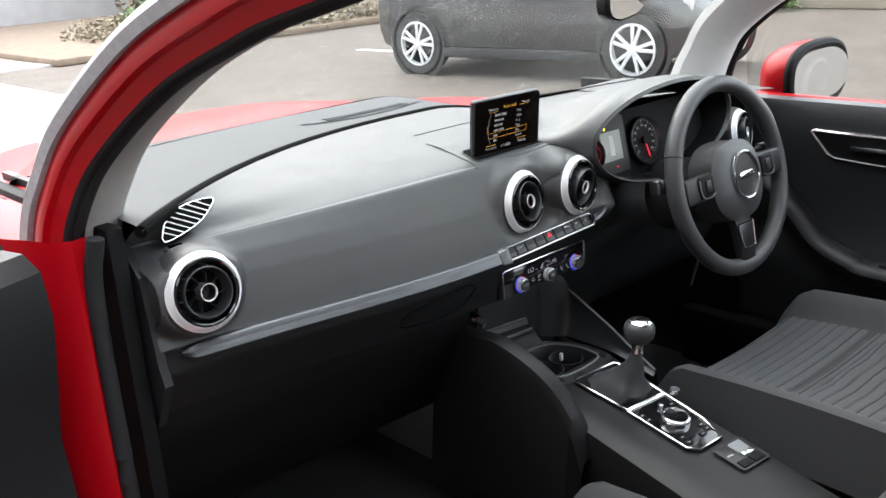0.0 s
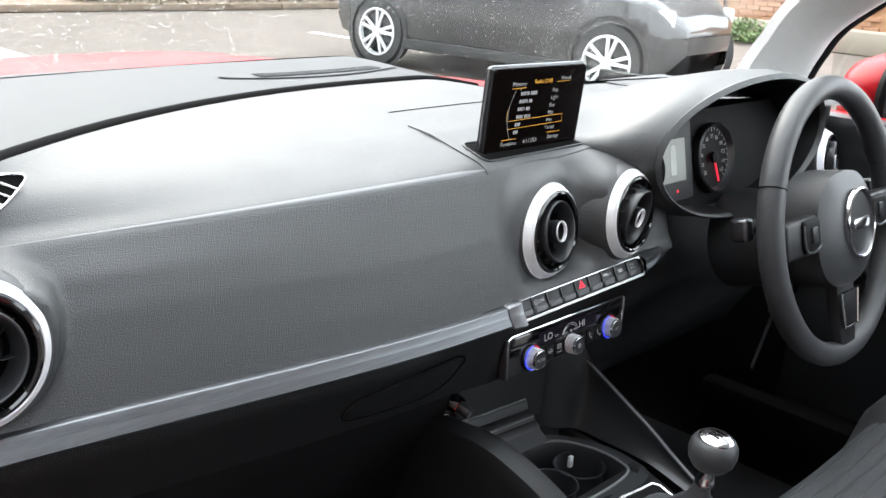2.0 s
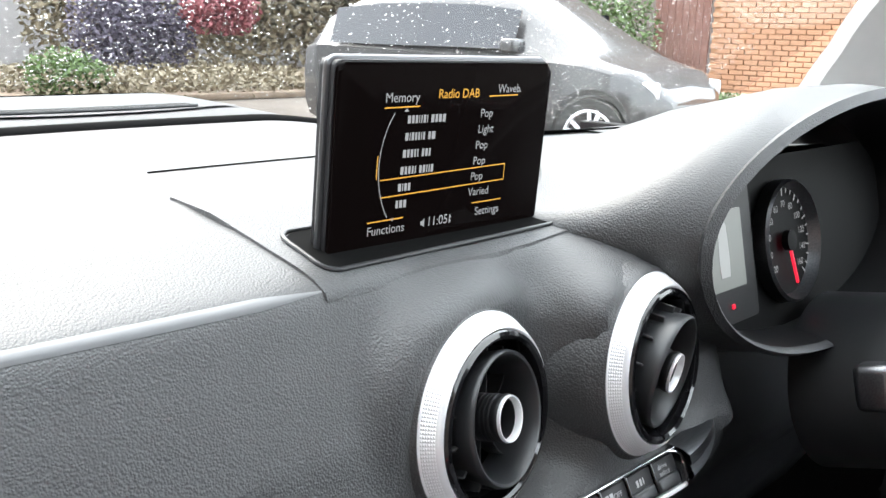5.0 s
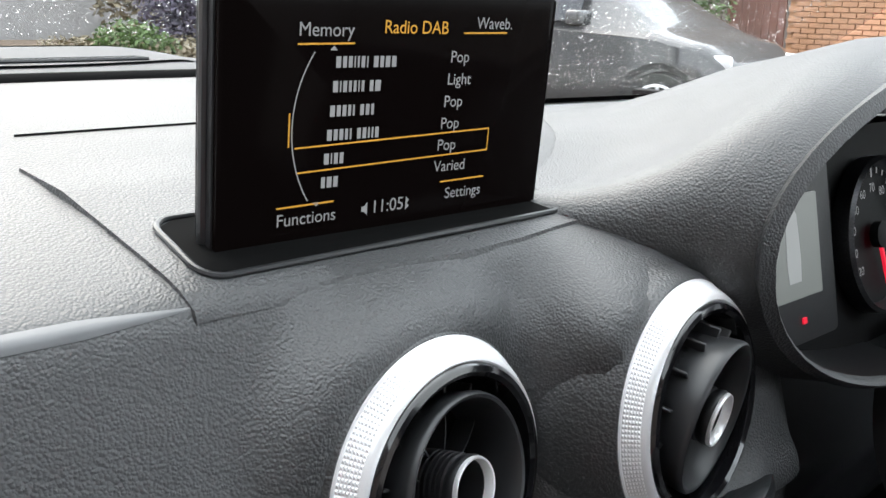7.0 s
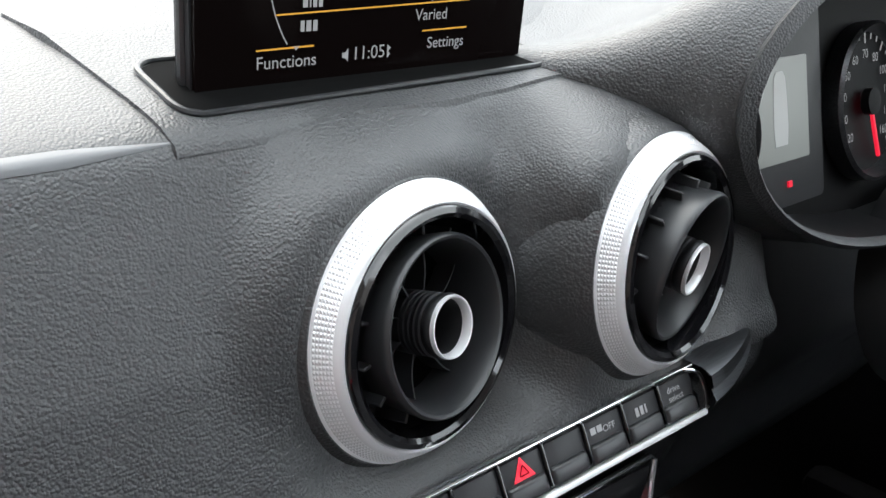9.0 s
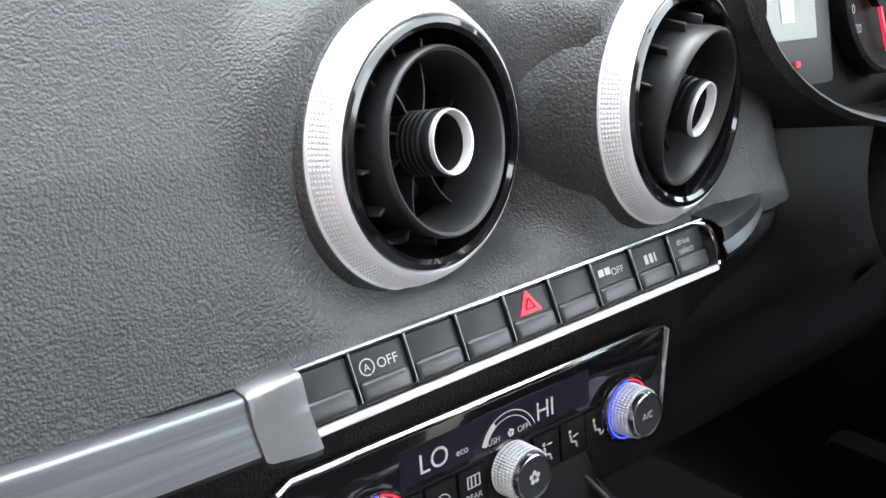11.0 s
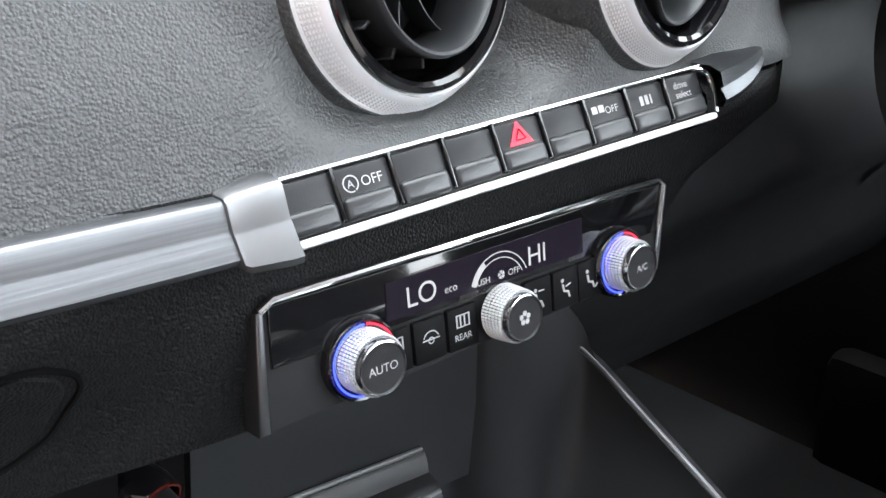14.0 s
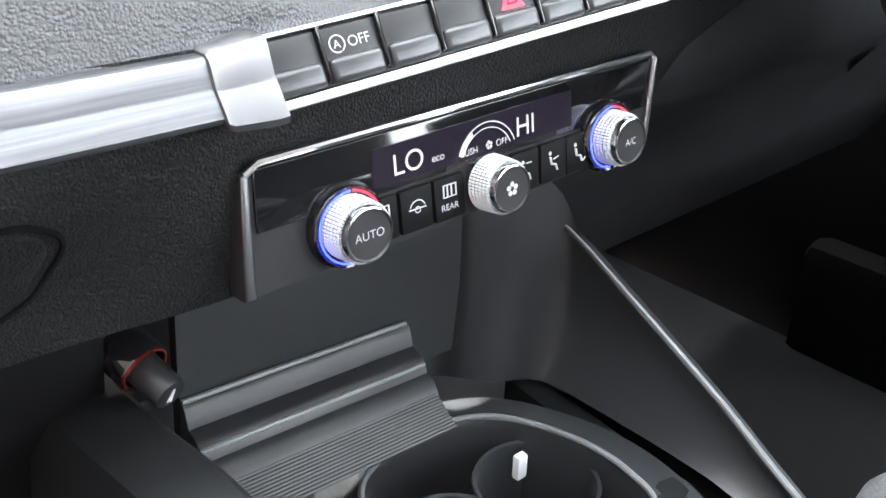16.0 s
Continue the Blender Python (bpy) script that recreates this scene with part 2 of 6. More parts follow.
def smooth_line(points, n=12):
    """A Catmull-Rom line through the points."""
    p = [Vector(q) for q in points]
    p = [2 * p[0] - p[1], *p, 2 * p[-1] - p[-2]]
    out = []
    for i in range(1, len(p) - 2):
        for k in range(n):
            t = k / n
            out.append(0.5 * ((2 * p[i]) + (p[i + 1] - p[i - 1]) * t + (2 * p[i - 1] - 5 * p[i] + 4 * p[i + 1] - p[i + 2]) * t * t
                              + (3 * p[i] - p[i - 1] - 3 * p[i + 1] + p[i + 2]) * t ** 3))
    return out + [p[-2]]


def tube(points, radius, n=10, up=(0, 0, 1), flat=1.0, closed=False):
    """A tube along points; radius may be a list; flat squeezes it along up."""
    pts = [Vector(p) for p in points]
    rows = []
    for i, p in enumerate(pts):
        a = pts[(i - 1) % len(pts)] if closed or i else p
        b = pts[(i + 1) % len(pts)] if closed or i < len(pts) - 1 else p
        d = (b - a).normalized()
        s = d.cross(Vector(up)).normalized()
        u = s.cross(d)
        r = radius[i] if isinstance(radius, (list, tuple)) else radius
        rows.append([p + s * (r * math.cos(2 * math.pi * k / n)) + u * (flat * r * math.sin(2 * math.pi * k / n)) for k in range(n)])
    bm = sheet(rows, close_u=closed, close_v=True)
    if not closed:
        bm.verts.ensure_lookup_table()
        bm.faces.new(bm.verts[:n][::-1])
        bm.faces.new(bm.verts[-n:])
    return bm


def ribbon(lines):
    """A surface between several lines of equal count."""
    return sheet(lines)


def shell(rows, depth, out):
    """A sheet given thickness along out."""
    bm = sheet(rows)
    geom = bmesh.ops.extrude_face_region(bm, geom=bm.faces[:])
    for g in geom["geom"]:
        if isinstance(g, bmesh.types.BMVert):
            g.co += Vector(out) * depth
    return bm


def join(*bms):
    """Several bmeshes of one part in one."""
    me = bpy.data.meshes.new("joint")
    whole = bmesh.new()
    for bm in bms:
        bm.to_mesh(me)
        bm.free()
        whole.from_mesh(me)
        me.clear_geometry()
    bpy.data.meshes.remove(me)
    return whole


def moved(bm, m):
    bmesh.ops.transform(bm, matrix=m, verts=bm.verts[:])
    return bm


def words(text, size, mat, parent, m, name="lettering", align="LEFT", depth=0.0):
    cu = bpy.data.curves.new(name, "FONT")
    cu.body, cu.size, cu.align_x = text, size, align
    cu.extrude = depth
    tmp = bpy.data.objects.new(name, cu)
    scene.collection.objects.link(tmp)
    me = bpy.data.meshes.new_from_object(tmp.evaluated_get(bpy.context.evaluated_depsgraph_get()))
    bpy.data.objects.remove(tmp)
    bpy.data.curves.remove(cu)
    me.materials.clear()
    me.materials.append(mat)
    ob = new(name, me)
    ob.matrix_basis = m
    ob.parent = parent
    return ob


def flat(points, mat, name, parent, m):
    """A flat coloured mark."""
    bm = bmesh.new()
    bm.faces.new([bm.verts.new((*p, 0)) for p in points])
    return part(name, bm, mat, parent, smooth=False, m=m)


def bars(widths, height, x, y, mat, name, parent, m, gap=0.25):
    """A row of plain upright bars, as unreadable writing."""
    bm = bmesh.new()
    for w in widths:
        if w > 0:
            bm.faces.new([bm.verts.new((a, b, 0)) for a, b in ((x, y), (x + w, y), (x + w, y + height), (x, y + height))])
        x += abs(w) + gap * height
    ob = part(name, bm, mat, parent, smooth=False, m=m)
    ob["kind"] = "stuff"
    return ob


def arc(r0, r1, a0, a1, n=24):
    rows = [[(r * math.cos(radians(a0 + (a1 - a0) * k / n)), r * math.sin(radians(a0 + (a1 - a0) * k / n)), 0) for k in range(n + 1)] for r in (r0, r1)]
    return sheet(rows)


def facing(p, yaw=0.0, tilt=0.0, roll=0.0):
    """A frame at p whose z looks to the cabin's rear, turned yaw to the driver's side and tilted up; x runs across the car."""
    return Matrix.Translation(p) @ Matrix.Rotation(radians(yaw), 4, "Z") @ Matrix.Rotation(radians(90 - tilt), 4, "X") @ Matrix.Rotation(radians(roll), 4, "Z")


# ---- dashboard ----
def lerp(x, table):
    for (a, va), (b, vb) in zip(table, table[1:]):
        if x <= b:
            k = max(0.0, min(1.0, (x - a) / (b - a)))
            return va + (vb - va) * k
    return table[-1][1]


def smoothstep(k):
    k = max(0.0, min(1.0, k))
    return k * k * (3 - 2 * k)


def tilt_z(x):
    return 0.016 * smoothstep((-x - 0.15) / 0.5)


def bulge(x):
    """How far the dash comes towards the cabin by the dials."""
    return -0.019 * smoothstep((x + 0.02) / 0.11)


def bow(x):
    return 0.036 * (abs(x) / 0.68) ** 2.2


def seam_y(x):
    return 0.335 - 0.30 * (abs(x) / 0.70) ** 2.2


def hood(x):
    """How far the dash is raised into the hood over the dials."""
    k = (x - 0.345) / 0.265
    return max(0.0, 1 - k * k) ** 0.6 if abs(k) < 1 else 0.0


VENTS = (  # centre of the ring, yaw, tilt, size, nozzle yaw and tilt
    ((-0.6405, 0.004, 0.8345), -2, 10, 1.13, 0, 0),
    ((-0.0240, 0.0100, 0.8095), 7, 5, 1.14, 4, 5),
    ((0.0925, -0.0140, 0.8165), 6, 5, 1.12, 6, -14),
    ((0.645, -0.008, 0.812), 10, 10, 1.06, 10, -5),
)


def dash_point(x, v):
    """v runs from 0 at the windscreen to 1 at the lower edge of the pad."""
    b, s = bow(x), seam_y(x)
    end = max(0.0, (abs(x) - 0.62) / 0.1)
    prof = ((0.0, 0.50 - 0.10 * end, 0.938), (0.16, s + 0.014, 0.930), (0.175, s + 0.004, 0.921), (0.19, s - 0.006, 0.928),
            (0.30, 0.65 * s + 0.35 * (0.075 + b), 0.9205), (0.42, 0.25 * s + 0.75 * (0.062 + b), 0.9060), (0.48, 0.068 + b, 0.8885), (0.50, 0.0580 + b, 0.8845),
            (0.515, 0.0525 + b, 0.8812), (0.53, 0.0485 + b, 0.8755), (0.60, 0.037 + b, 0.850), (0.72, 0.022 + b, 0.815), (0.86, 0.010 + b, 0.775), (1.0, 0.002 + b, 0.744))
    for (a, ya, za), (c, yb, zb) in zip(prof, prof[1:]):
        if v <= c + 1e-9:
            k = (v - a) / (c - a)
            y, z = ya + (yb - ya) * k, za + (zb - za) * k
            break
    y += bulge(x) * smoothstep((v - 0.42) / 0.28)
    near = []
    for (cx_, cy_, cz_), yw_, tl_, sz, _, _ in VENTS:
        r = math.hypot(x - cx_, (z + tilt_z(x) - cz_) * (1.0 if z > cz_ else 1.05)) / sz
        if v > 0.35 and r < 0.074:
            k = 1 - max(0.0, r - 0.049) / 0.025
            k = k ** 3 * (k * (6 * k - 15) + 10) * smoothstep((0.894 - z) / 0.034) * smoothstep((z - 0.746) / 0.02)
            near.append((k, (k + 1e-9) * max(r - 0.035, 0.001) ** -2, cy_ + 0.0115 * sz + 0.5 * math.tan(radians(tl_)) * (z - cz_) + math.tan(radians(yw_)) * (x - cx_)))
    if near:
        target = sum(w * g for _, w, g in near) / sum(w for _, w, _ in near)
        y += (target - y) * max(k for k, _, _ in near)
    if v > 0.84:  # the lower edge tucks in behind the row of switches
        q = smoothstep((v - 0.84) / 0.16) * smoothstep((x + 0.115) / 0.03)
        y += (max(y, -0.0025 - 0.0787 * x) - y) * q
        z += max(0.0, 0.0787 * x) * q
    if v > 0.5 and x > 0.175:
        q = (x - 0.175) / 0.075
        y += 0.16 * q ** 2.2 * smoothstep((v - 0.5) / 0.2)
    if x > 0.06 and v < 0.42:  # the top falls away beyond the dials
        q = smoothstep((x - 0.06) / 0.22) * (1 - v / 0.42) ** 0.7
        z -= 0.044 * q
        y -= 0.12 * q * (1 - v / 0.42)
    return Vector((x, y, z + tilt_z(x) * smoothstep((v - 0.5) / 0.15)))


def dash_z(x, y):
    """The height of the pad's top at a place."""
    lo, hi = 0.0, 0.52
    for _ in range(24):
        k = (lo + hi) / 2
        if dash_point(x, k).y > y:
            lo = k
        else:
            hi = k
    return dash_point(x, lo).z


HOOD = (0.345, 0.875, 0.221, 0.087, 0.094)  # the opening over the dials: centre, half width, rise and drop


def in_hood(p):
    return math.hypot((p.x - HOOD[0]) / (HOOD[2] - 0.004), (p.z - HOOD[1]) / (HOOD[3] if p.z > HOOD[1] else HOOD[4] - 0.004)) < 1


dashboard = thing("dashboard", "dark grey grained soft plastic car dashboard with silver trim", "dashboard", kind="structure")
xs = [-0.700 + 0.005 * i for i in range(190)]  # to the pad's end under the dials
vs_ = [0, 0.05, 0.1, 0.14, 0.16, 0.167, 0.175, 0.183, 0.19, 0.21, 0.25, 0.3, 0.35, 0.4, 0.44, 0.47, 0.485, 0.5, 0.515, 0.53, 0.545] + [0.56 + 0.011 * i for i in range(41)]
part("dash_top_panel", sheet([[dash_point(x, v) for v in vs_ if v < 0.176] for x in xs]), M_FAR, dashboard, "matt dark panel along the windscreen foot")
rows = [[dash_point(x, v) for v in vs_ if v > 0.174] for x in xs]
pad = sheet(rows)
holes = [f for f in pad.faces if any(math.hypot(f.calc_center_median().x - q[0][0], f.calc_center_median().z - q[0][2]) < 0.0438 * q[3] and f.calc_center_median().y < 0.08 for q in VENTS)]
holes += [f for f in pad.faces if f not in holes and in_hood(f.calc_center_median()) and f.calc_center_median().y < 0.09]
bmesh.ops.delete(pad, geom=holes, context="FACES")
part("dash_pad", pad, M_DASH, dashboard, "grained dark grey soft pad")
# the dark joint across the top
line = [dash_point(x, 0.175) + Vector((0, 0, 0.003)) for x in xs if x < 0.16]
part("pad_joint", tube(line, 0.0085, 10), M_SEAM, dashboard, "black joint across the pad")
# the fold along the pad's face, its highlight painted as a pale strip
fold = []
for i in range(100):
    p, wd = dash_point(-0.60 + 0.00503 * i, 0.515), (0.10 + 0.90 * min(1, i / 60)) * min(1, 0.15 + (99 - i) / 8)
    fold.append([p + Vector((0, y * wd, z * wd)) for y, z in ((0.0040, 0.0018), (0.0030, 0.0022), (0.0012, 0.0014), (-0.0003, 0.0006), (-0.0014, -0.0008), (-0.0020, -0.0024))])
part("pad_fold", sheet(fold), M_FOLD_LIGHT, dashboard, "pale strip painted as the highlight on the pad fold")
# lower edge of the pad, rolled under, one skin with the front of the centre stack
LOW = ((0.004, 0.746), (0.006, 0.722), (0.003, 0.712), (0.006, 0.700), (0.014, 0.683), (0.021, 0.664), (0.028, 0.646), (0.060, 0.636))
STACK = ((0.002, 0.746), (0.002, 0.724), (0.005, 0.716), (0.0040, 0.700), (0.006, 0.680), (0.008, 0.662), (0.012, 0.653), (0.06, 0.650))
RIGHT_END = (0.243, 0.243, 0.225, 0.168, 0.142, 0.120, 0.105, 0.105)


def low_row(x, shift=None):
    k = smoothstep((x + 0.21) / 0.09)
    scoop = math.exp(-((x + 0.155) / 0.032) ** 2)
    out = []
    for i, ((ya, za), (yb, zb)) in enumerate(zip(LOW, STACK)):
        y, z = ya + (yb - ya) * k, za + (zb - za) * k
        out.append(Vector((x, y + bow(x) + 0.010 * scoop * (0, 0, 0, 0.25, 0.8, 0.7, 0.3, 0)[i], z + tilt_z(x))))
    return out


low = [low_row(-0.700 + 0.0125 * i) for i in range(65)]  # to x = 0.09
for k in (0.15, 0.35, 0.6, 0.8, 0.92, 1.0, 1.03):
    row = []
    for (y, z), xe in zip(STACK, RIGHT_END):
        x = 0.09 + (xe - 0.09) * min(k, 1.0)
        row.append(Vector((x, y + 0.022 * k ** 4 + (0.09 if k > 1 else 0), z)))
    low.append(row)
# darker than the pad above only to carry the shade below the trim
part("lower_panel", sheet(low), M_DASH_SHADED, dashboard, "lower dash panel, pad plastic with shade in its colour")
# glovebox handle, a rounded lobe with a gap round it
def low_y(x, z):
    r = low_row(x)
    for p, q in zip(r, r[1:]):
        if q.z <= z <= p.z:
            return p.y + (q.y - p.y) * (p.z - z) / (p.z - q.z)
    return r[-1].y


lobe = smooth_line([(-0.300, 0, 0.6900), (-0.240, 0, 0.6980), (-0.185, 0, 0.7025), (-0.168, 0, 0.6990), (-0.162, 0, 0.6910), (-0.167, 0, 0.6790), (-0.177, 0, 0.6700), (-0.205, 0, 0.6610), (-0.250, 0, 0.6610), (-0.300, 0, 0.6660), (-0.310, 0, 0.6780), (-0.300, 0, 0.6900)], 6)[:-1]
mid_lobe = Vector((-0.235, 0, 0.681))
rings = []
for s, d in ((0.001, -0.0025), (0.5, -0.0025), (0.85, -0.0022), (0.96, -0.0015), (1.0, 0.0015)):
    rings.append([Vector((c.x, low_y(c.x, c.z) + d, c.z)) for c in [mid_lobe + (p - mid_lobe) * s for p in lobe]])
part("glovebox_handle", sheet(rings, close_v=True), M_DASH_SHADED, dashboard, "smooth black glovebox handle")
part("handle_gap", tube([Vector((c.x, low_y(c.x, c.z) - 0.0004, c.z)) for c in [mid_lobe + (p - mid_lobe) * 1.04 for p in lobe]], 0.0011, 6, up=(0, 1, 0), closed=True), M_SEAM, dashboard)
glove = []
for x in [-0.70 + 0.02 * i for i in range(29)]:
    b = bow(x)
    glove.append([Vector((x, y + b, z)) for y, z in ((0.05, 0.655), (0.045, 0.635), (0.055, 0.60), (0.085, 0.52), (0.12, 0.45), (0.20, 0.41), (0.40, 0.40))])
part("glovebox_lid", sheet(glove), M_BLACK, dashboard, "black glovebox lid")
part("end_cap", prism([(0.50, 0.94), (0.33, 0.94), (0.10, 0.90), (0.055, 0.86), (0.04, 0.74), (0.03, 0.715), (0.075, 0.64), (0.5, 0.6)], -0.012, 0.0),
     M_HARD, dashboard, m=Matrix.Translation((-0.694, 0, 0)) @ Matrix(((0, 0, 1, 0), (1, 0, 0, 0), (0, 1, 0, 0), (0, 0, 0, 1))))


def trim_section(x):
    """Cross-section of the aluminium strip."""
    b, e = bow(x), max(0.0, (-0.645 - x) / 0.03)
    h = 0.0090 * (1 - 0.75 * min(1, e) ** 2)
    zc = 0.7360 + tilt_z(x)
    return [Vector((x, y + b, zc + z)) for y, z in ((0.006, h), (-0.0035, h), (-0.0052, h * 0.88), (-0.0078, 0.08 * h), (-0.0084, 0.0), (-0.0135, -0.80 * h), (-0.0130, -h), (0.006, -h))]


strip = [trim_section(x) for x in [-0.675 + 0.005 * i for i in range(10)] + [-0.625 + 0.02 * i for i in range(26)] + [-0.115]]
part("trim_strip", sheet(strip), M_ALU, dashboard, "brushed aluminium trim strip")
block = []
for x, s in ((-0.1155, 0.98), (-0.1150, 1.12), (-0.1135, 1.20), (-0.1000, 1.34), (-0.0965, 1.34), (-0.0960, 1.10)):
    sec = trim_section(-0.111)
    c = Vector((0, 0.004 + bow(0.111), 0.7362))
    block.append([Vector((x, c.y + (p.y - c.y) * s, c.z + (p.z - c.z) * s + 0.075 * (x + 0.111))) for p in sec])
part("end_block", sheet(block), M_SATINMETAL, dashboard, "satin silver end block")
right, ledge = [], []
for k in range(13):
    f = k / 12
    x, z, h = 0.108 + 0.062 * f, 0.7545 + 0.009 * f, 0.0085 * (1 - 0.72 * f ** 1.6)
    y = -0.0215 + 0.016 * f * f
    right.append([Vector((x, y + a * h, z + b * h)) for a, b in ((1.5, 1.0), (0.2, 1.0), (-0.45, 0.75), (-0.7, 0.1), (-0.55, 0.0), (-0.95, -0.55), (-0.8, -0.95), (0.2, -1.0), (1.5, -1.0))])
for k in range(17):
    f = k / 16
    x, z = 0.104 + 0.125 * f, 0.7455 + 0.006 * f - 0.004 * f * f
    y = -0.020 + 0.050 * f ** 2.5
    ledge.append([Vector((x, y + a, z + b * (1 - 0.5 * f ** 3))) for a, b in ((0.03, 0.012), (0.004, 0.010), (-0.002, 0.006), (-0.004, 0.0), (-0.002, -0.006), (0.005, -0.011), (0.03, -0.013))])
part("trim_strip", sheet(right), M_ALU, dashboard, "tapered silver end of the trim")
part("trim_ledge", sheet(ledge), M_DASH_SHADED, dashboard, "dark rounded ledge under the trim")

# ---- the pad's right half with the hood over the dials ----
rows, lining = [], []
N = 60
for i in range(N + 1):  # round the opening, from its lower left over the top to the lower right
    a = radians(262 - 330 * i / N)
    ca, sa = math.cos(a), math.sin(a)
    ex, ez = HOOD[0] + HOOD[2] * ca, HOOD[1] + (HOOD[3] if sa > 0 else HOOD[4]) * sa
    ey = -0.036 + 0.016 * ca * ca + (0.010 * sa * sa if sa < 0 else 0)
    p0 = Vector((ex, ey, ez))                                   # lip
    inner = Vector((HOOD[0] + (ex - HOOD[0]) * 0.90, 0.045, 0.868 + (ez - HOOD[1]) * 0.86))
    lip2 = p0 + Vector(((ex - HOOD[0]) * 0.03, 0.004, (ez - HOOD[1]) * 0.05 + 0.002))
    back = []
    if sa > -0.15:
        w = smoothstep(abs(ca) / 0.9)
        for f in (0.06, 0.14, 0.25, 0.38, 0.52, 0.68, 0.84, 1.0):
            x, y = ex + ca * (0.10 if ca > 0 else 0.075) * f, ey + (0.32 - 0.20 * w) * f
            edge = ez + 0.005 * max(0.0, sa) * min(1.0, f / 0.14) + 0.012 * abs(ca) * max(0.0, sa) ** 0.5 * smoothstep(f / 0.3) + 0.001
            back.append(Vector((x, y, edge + (dash_z(x, y) + 0.0005 - edge) * smoothstep((f - 0.12) / 0.88))))
    else:
        for f in (0.06, 0.14, 0.25, 0.38, 0.52, 0.68, 0.84, 1.0):
            back.append(p0 + Vector((ca * 0.022 * f, 0.07 * f, -0.012 * f)))
    edge_in = p0 + Vector((-(ex - HOOD[0]) * 0.025, 0.007, -(ez - HOOD[1]) * 0.03))
    lining.append([inner, edge_in.lerp(inner, 0.4), edge_in])
    rows.append([edge_in, edge_in.lerp(p0, 0.5) + Vector((0, -0.0018, 0)), p0, lip2, *back])
part("dial_hood", sheet(rows), M_DASH, dashboard, "grained hood over the dials")
part("hood_lining", sheet(lining), M_LOW, dashboard, "black lining round the dials")
rows = [[Vector((x, y, z)) for y, z in ((0.37, 0.893), (0.30, 0.893), (0.20, 0.891), (0.12, 0.884), (0.07 + bow(x), 0.868), (0.03 + bow(x), 0.83), (0.01 + bow(x), 0.76), (0.03, 0.70), (0.10, 0.60), (0.2, 0.45))] for x in [0.53 + 0.015 * i for i in range(14)]]
part("driver_end_pad", sheet(rows), M_DASH, dashboard)
rows = [[dash_point(x, v) + Vector((0, 0, -0.004)) for v in (0, 0.05, 0.1, 0.14, 0.19, 0.25, 0.3, 0.36, 0.42, 0.48)] for x in [0.20 + 0.02 * i for i in range(27)]]
part("driver_top_pad", sheet(rows), M_DASH, dashboard)
# below the dials: knee panel
rows = [[Vector((x, y, z)) for y, z in ((0.10, 0.80), (0.085, 0.75), (0.075, 0.715), (0.062, 0.69), (0.058, 0.665), (0.066, 0.640), (0.10, 0.61), (0.11, 0.56), (0.16, 0.48), (0.3, 0.42))] for x in [0.115 + 0.03 * i for i in range(21)]]
part("knee_panel", sheet(rows), M_CONSOLE, dashboard, "black knee panel under the steering column")


# slot of the windscreen outlet on the top of the pad
grille = thing("defroster_grille", "long dark outlet along the windscreen foot", "air vent")
lens = [[Vector((x, 0.415 + 0.035 * s * max(0.0, math.sin(math.pi * (x + 0.20) / 0.30)) ** 0.6 - 0.05 * (x - 0.1) ** 2, 0.0)) for x in [-0.20 + 0.30 * k / 30 for k in range(31)]] for s in (-1, -0.4, 0.4, 1)]
part("outlet", sheet([[Vector((p.x, p.y, dash_z(p.x, p.y) + 0.0018)) for p in r] for r in lens]), M_FAR, grille, "dark grey outlet")
for k in range(4):
    part("slat", tube([Vector((p.x, p.y + 0.006 * (k - 1.5), dash_z(p.x, p.y) + 0.0022)) for p in (lens[1][5:26])], 0.0012, 6), M_HARD, grille)


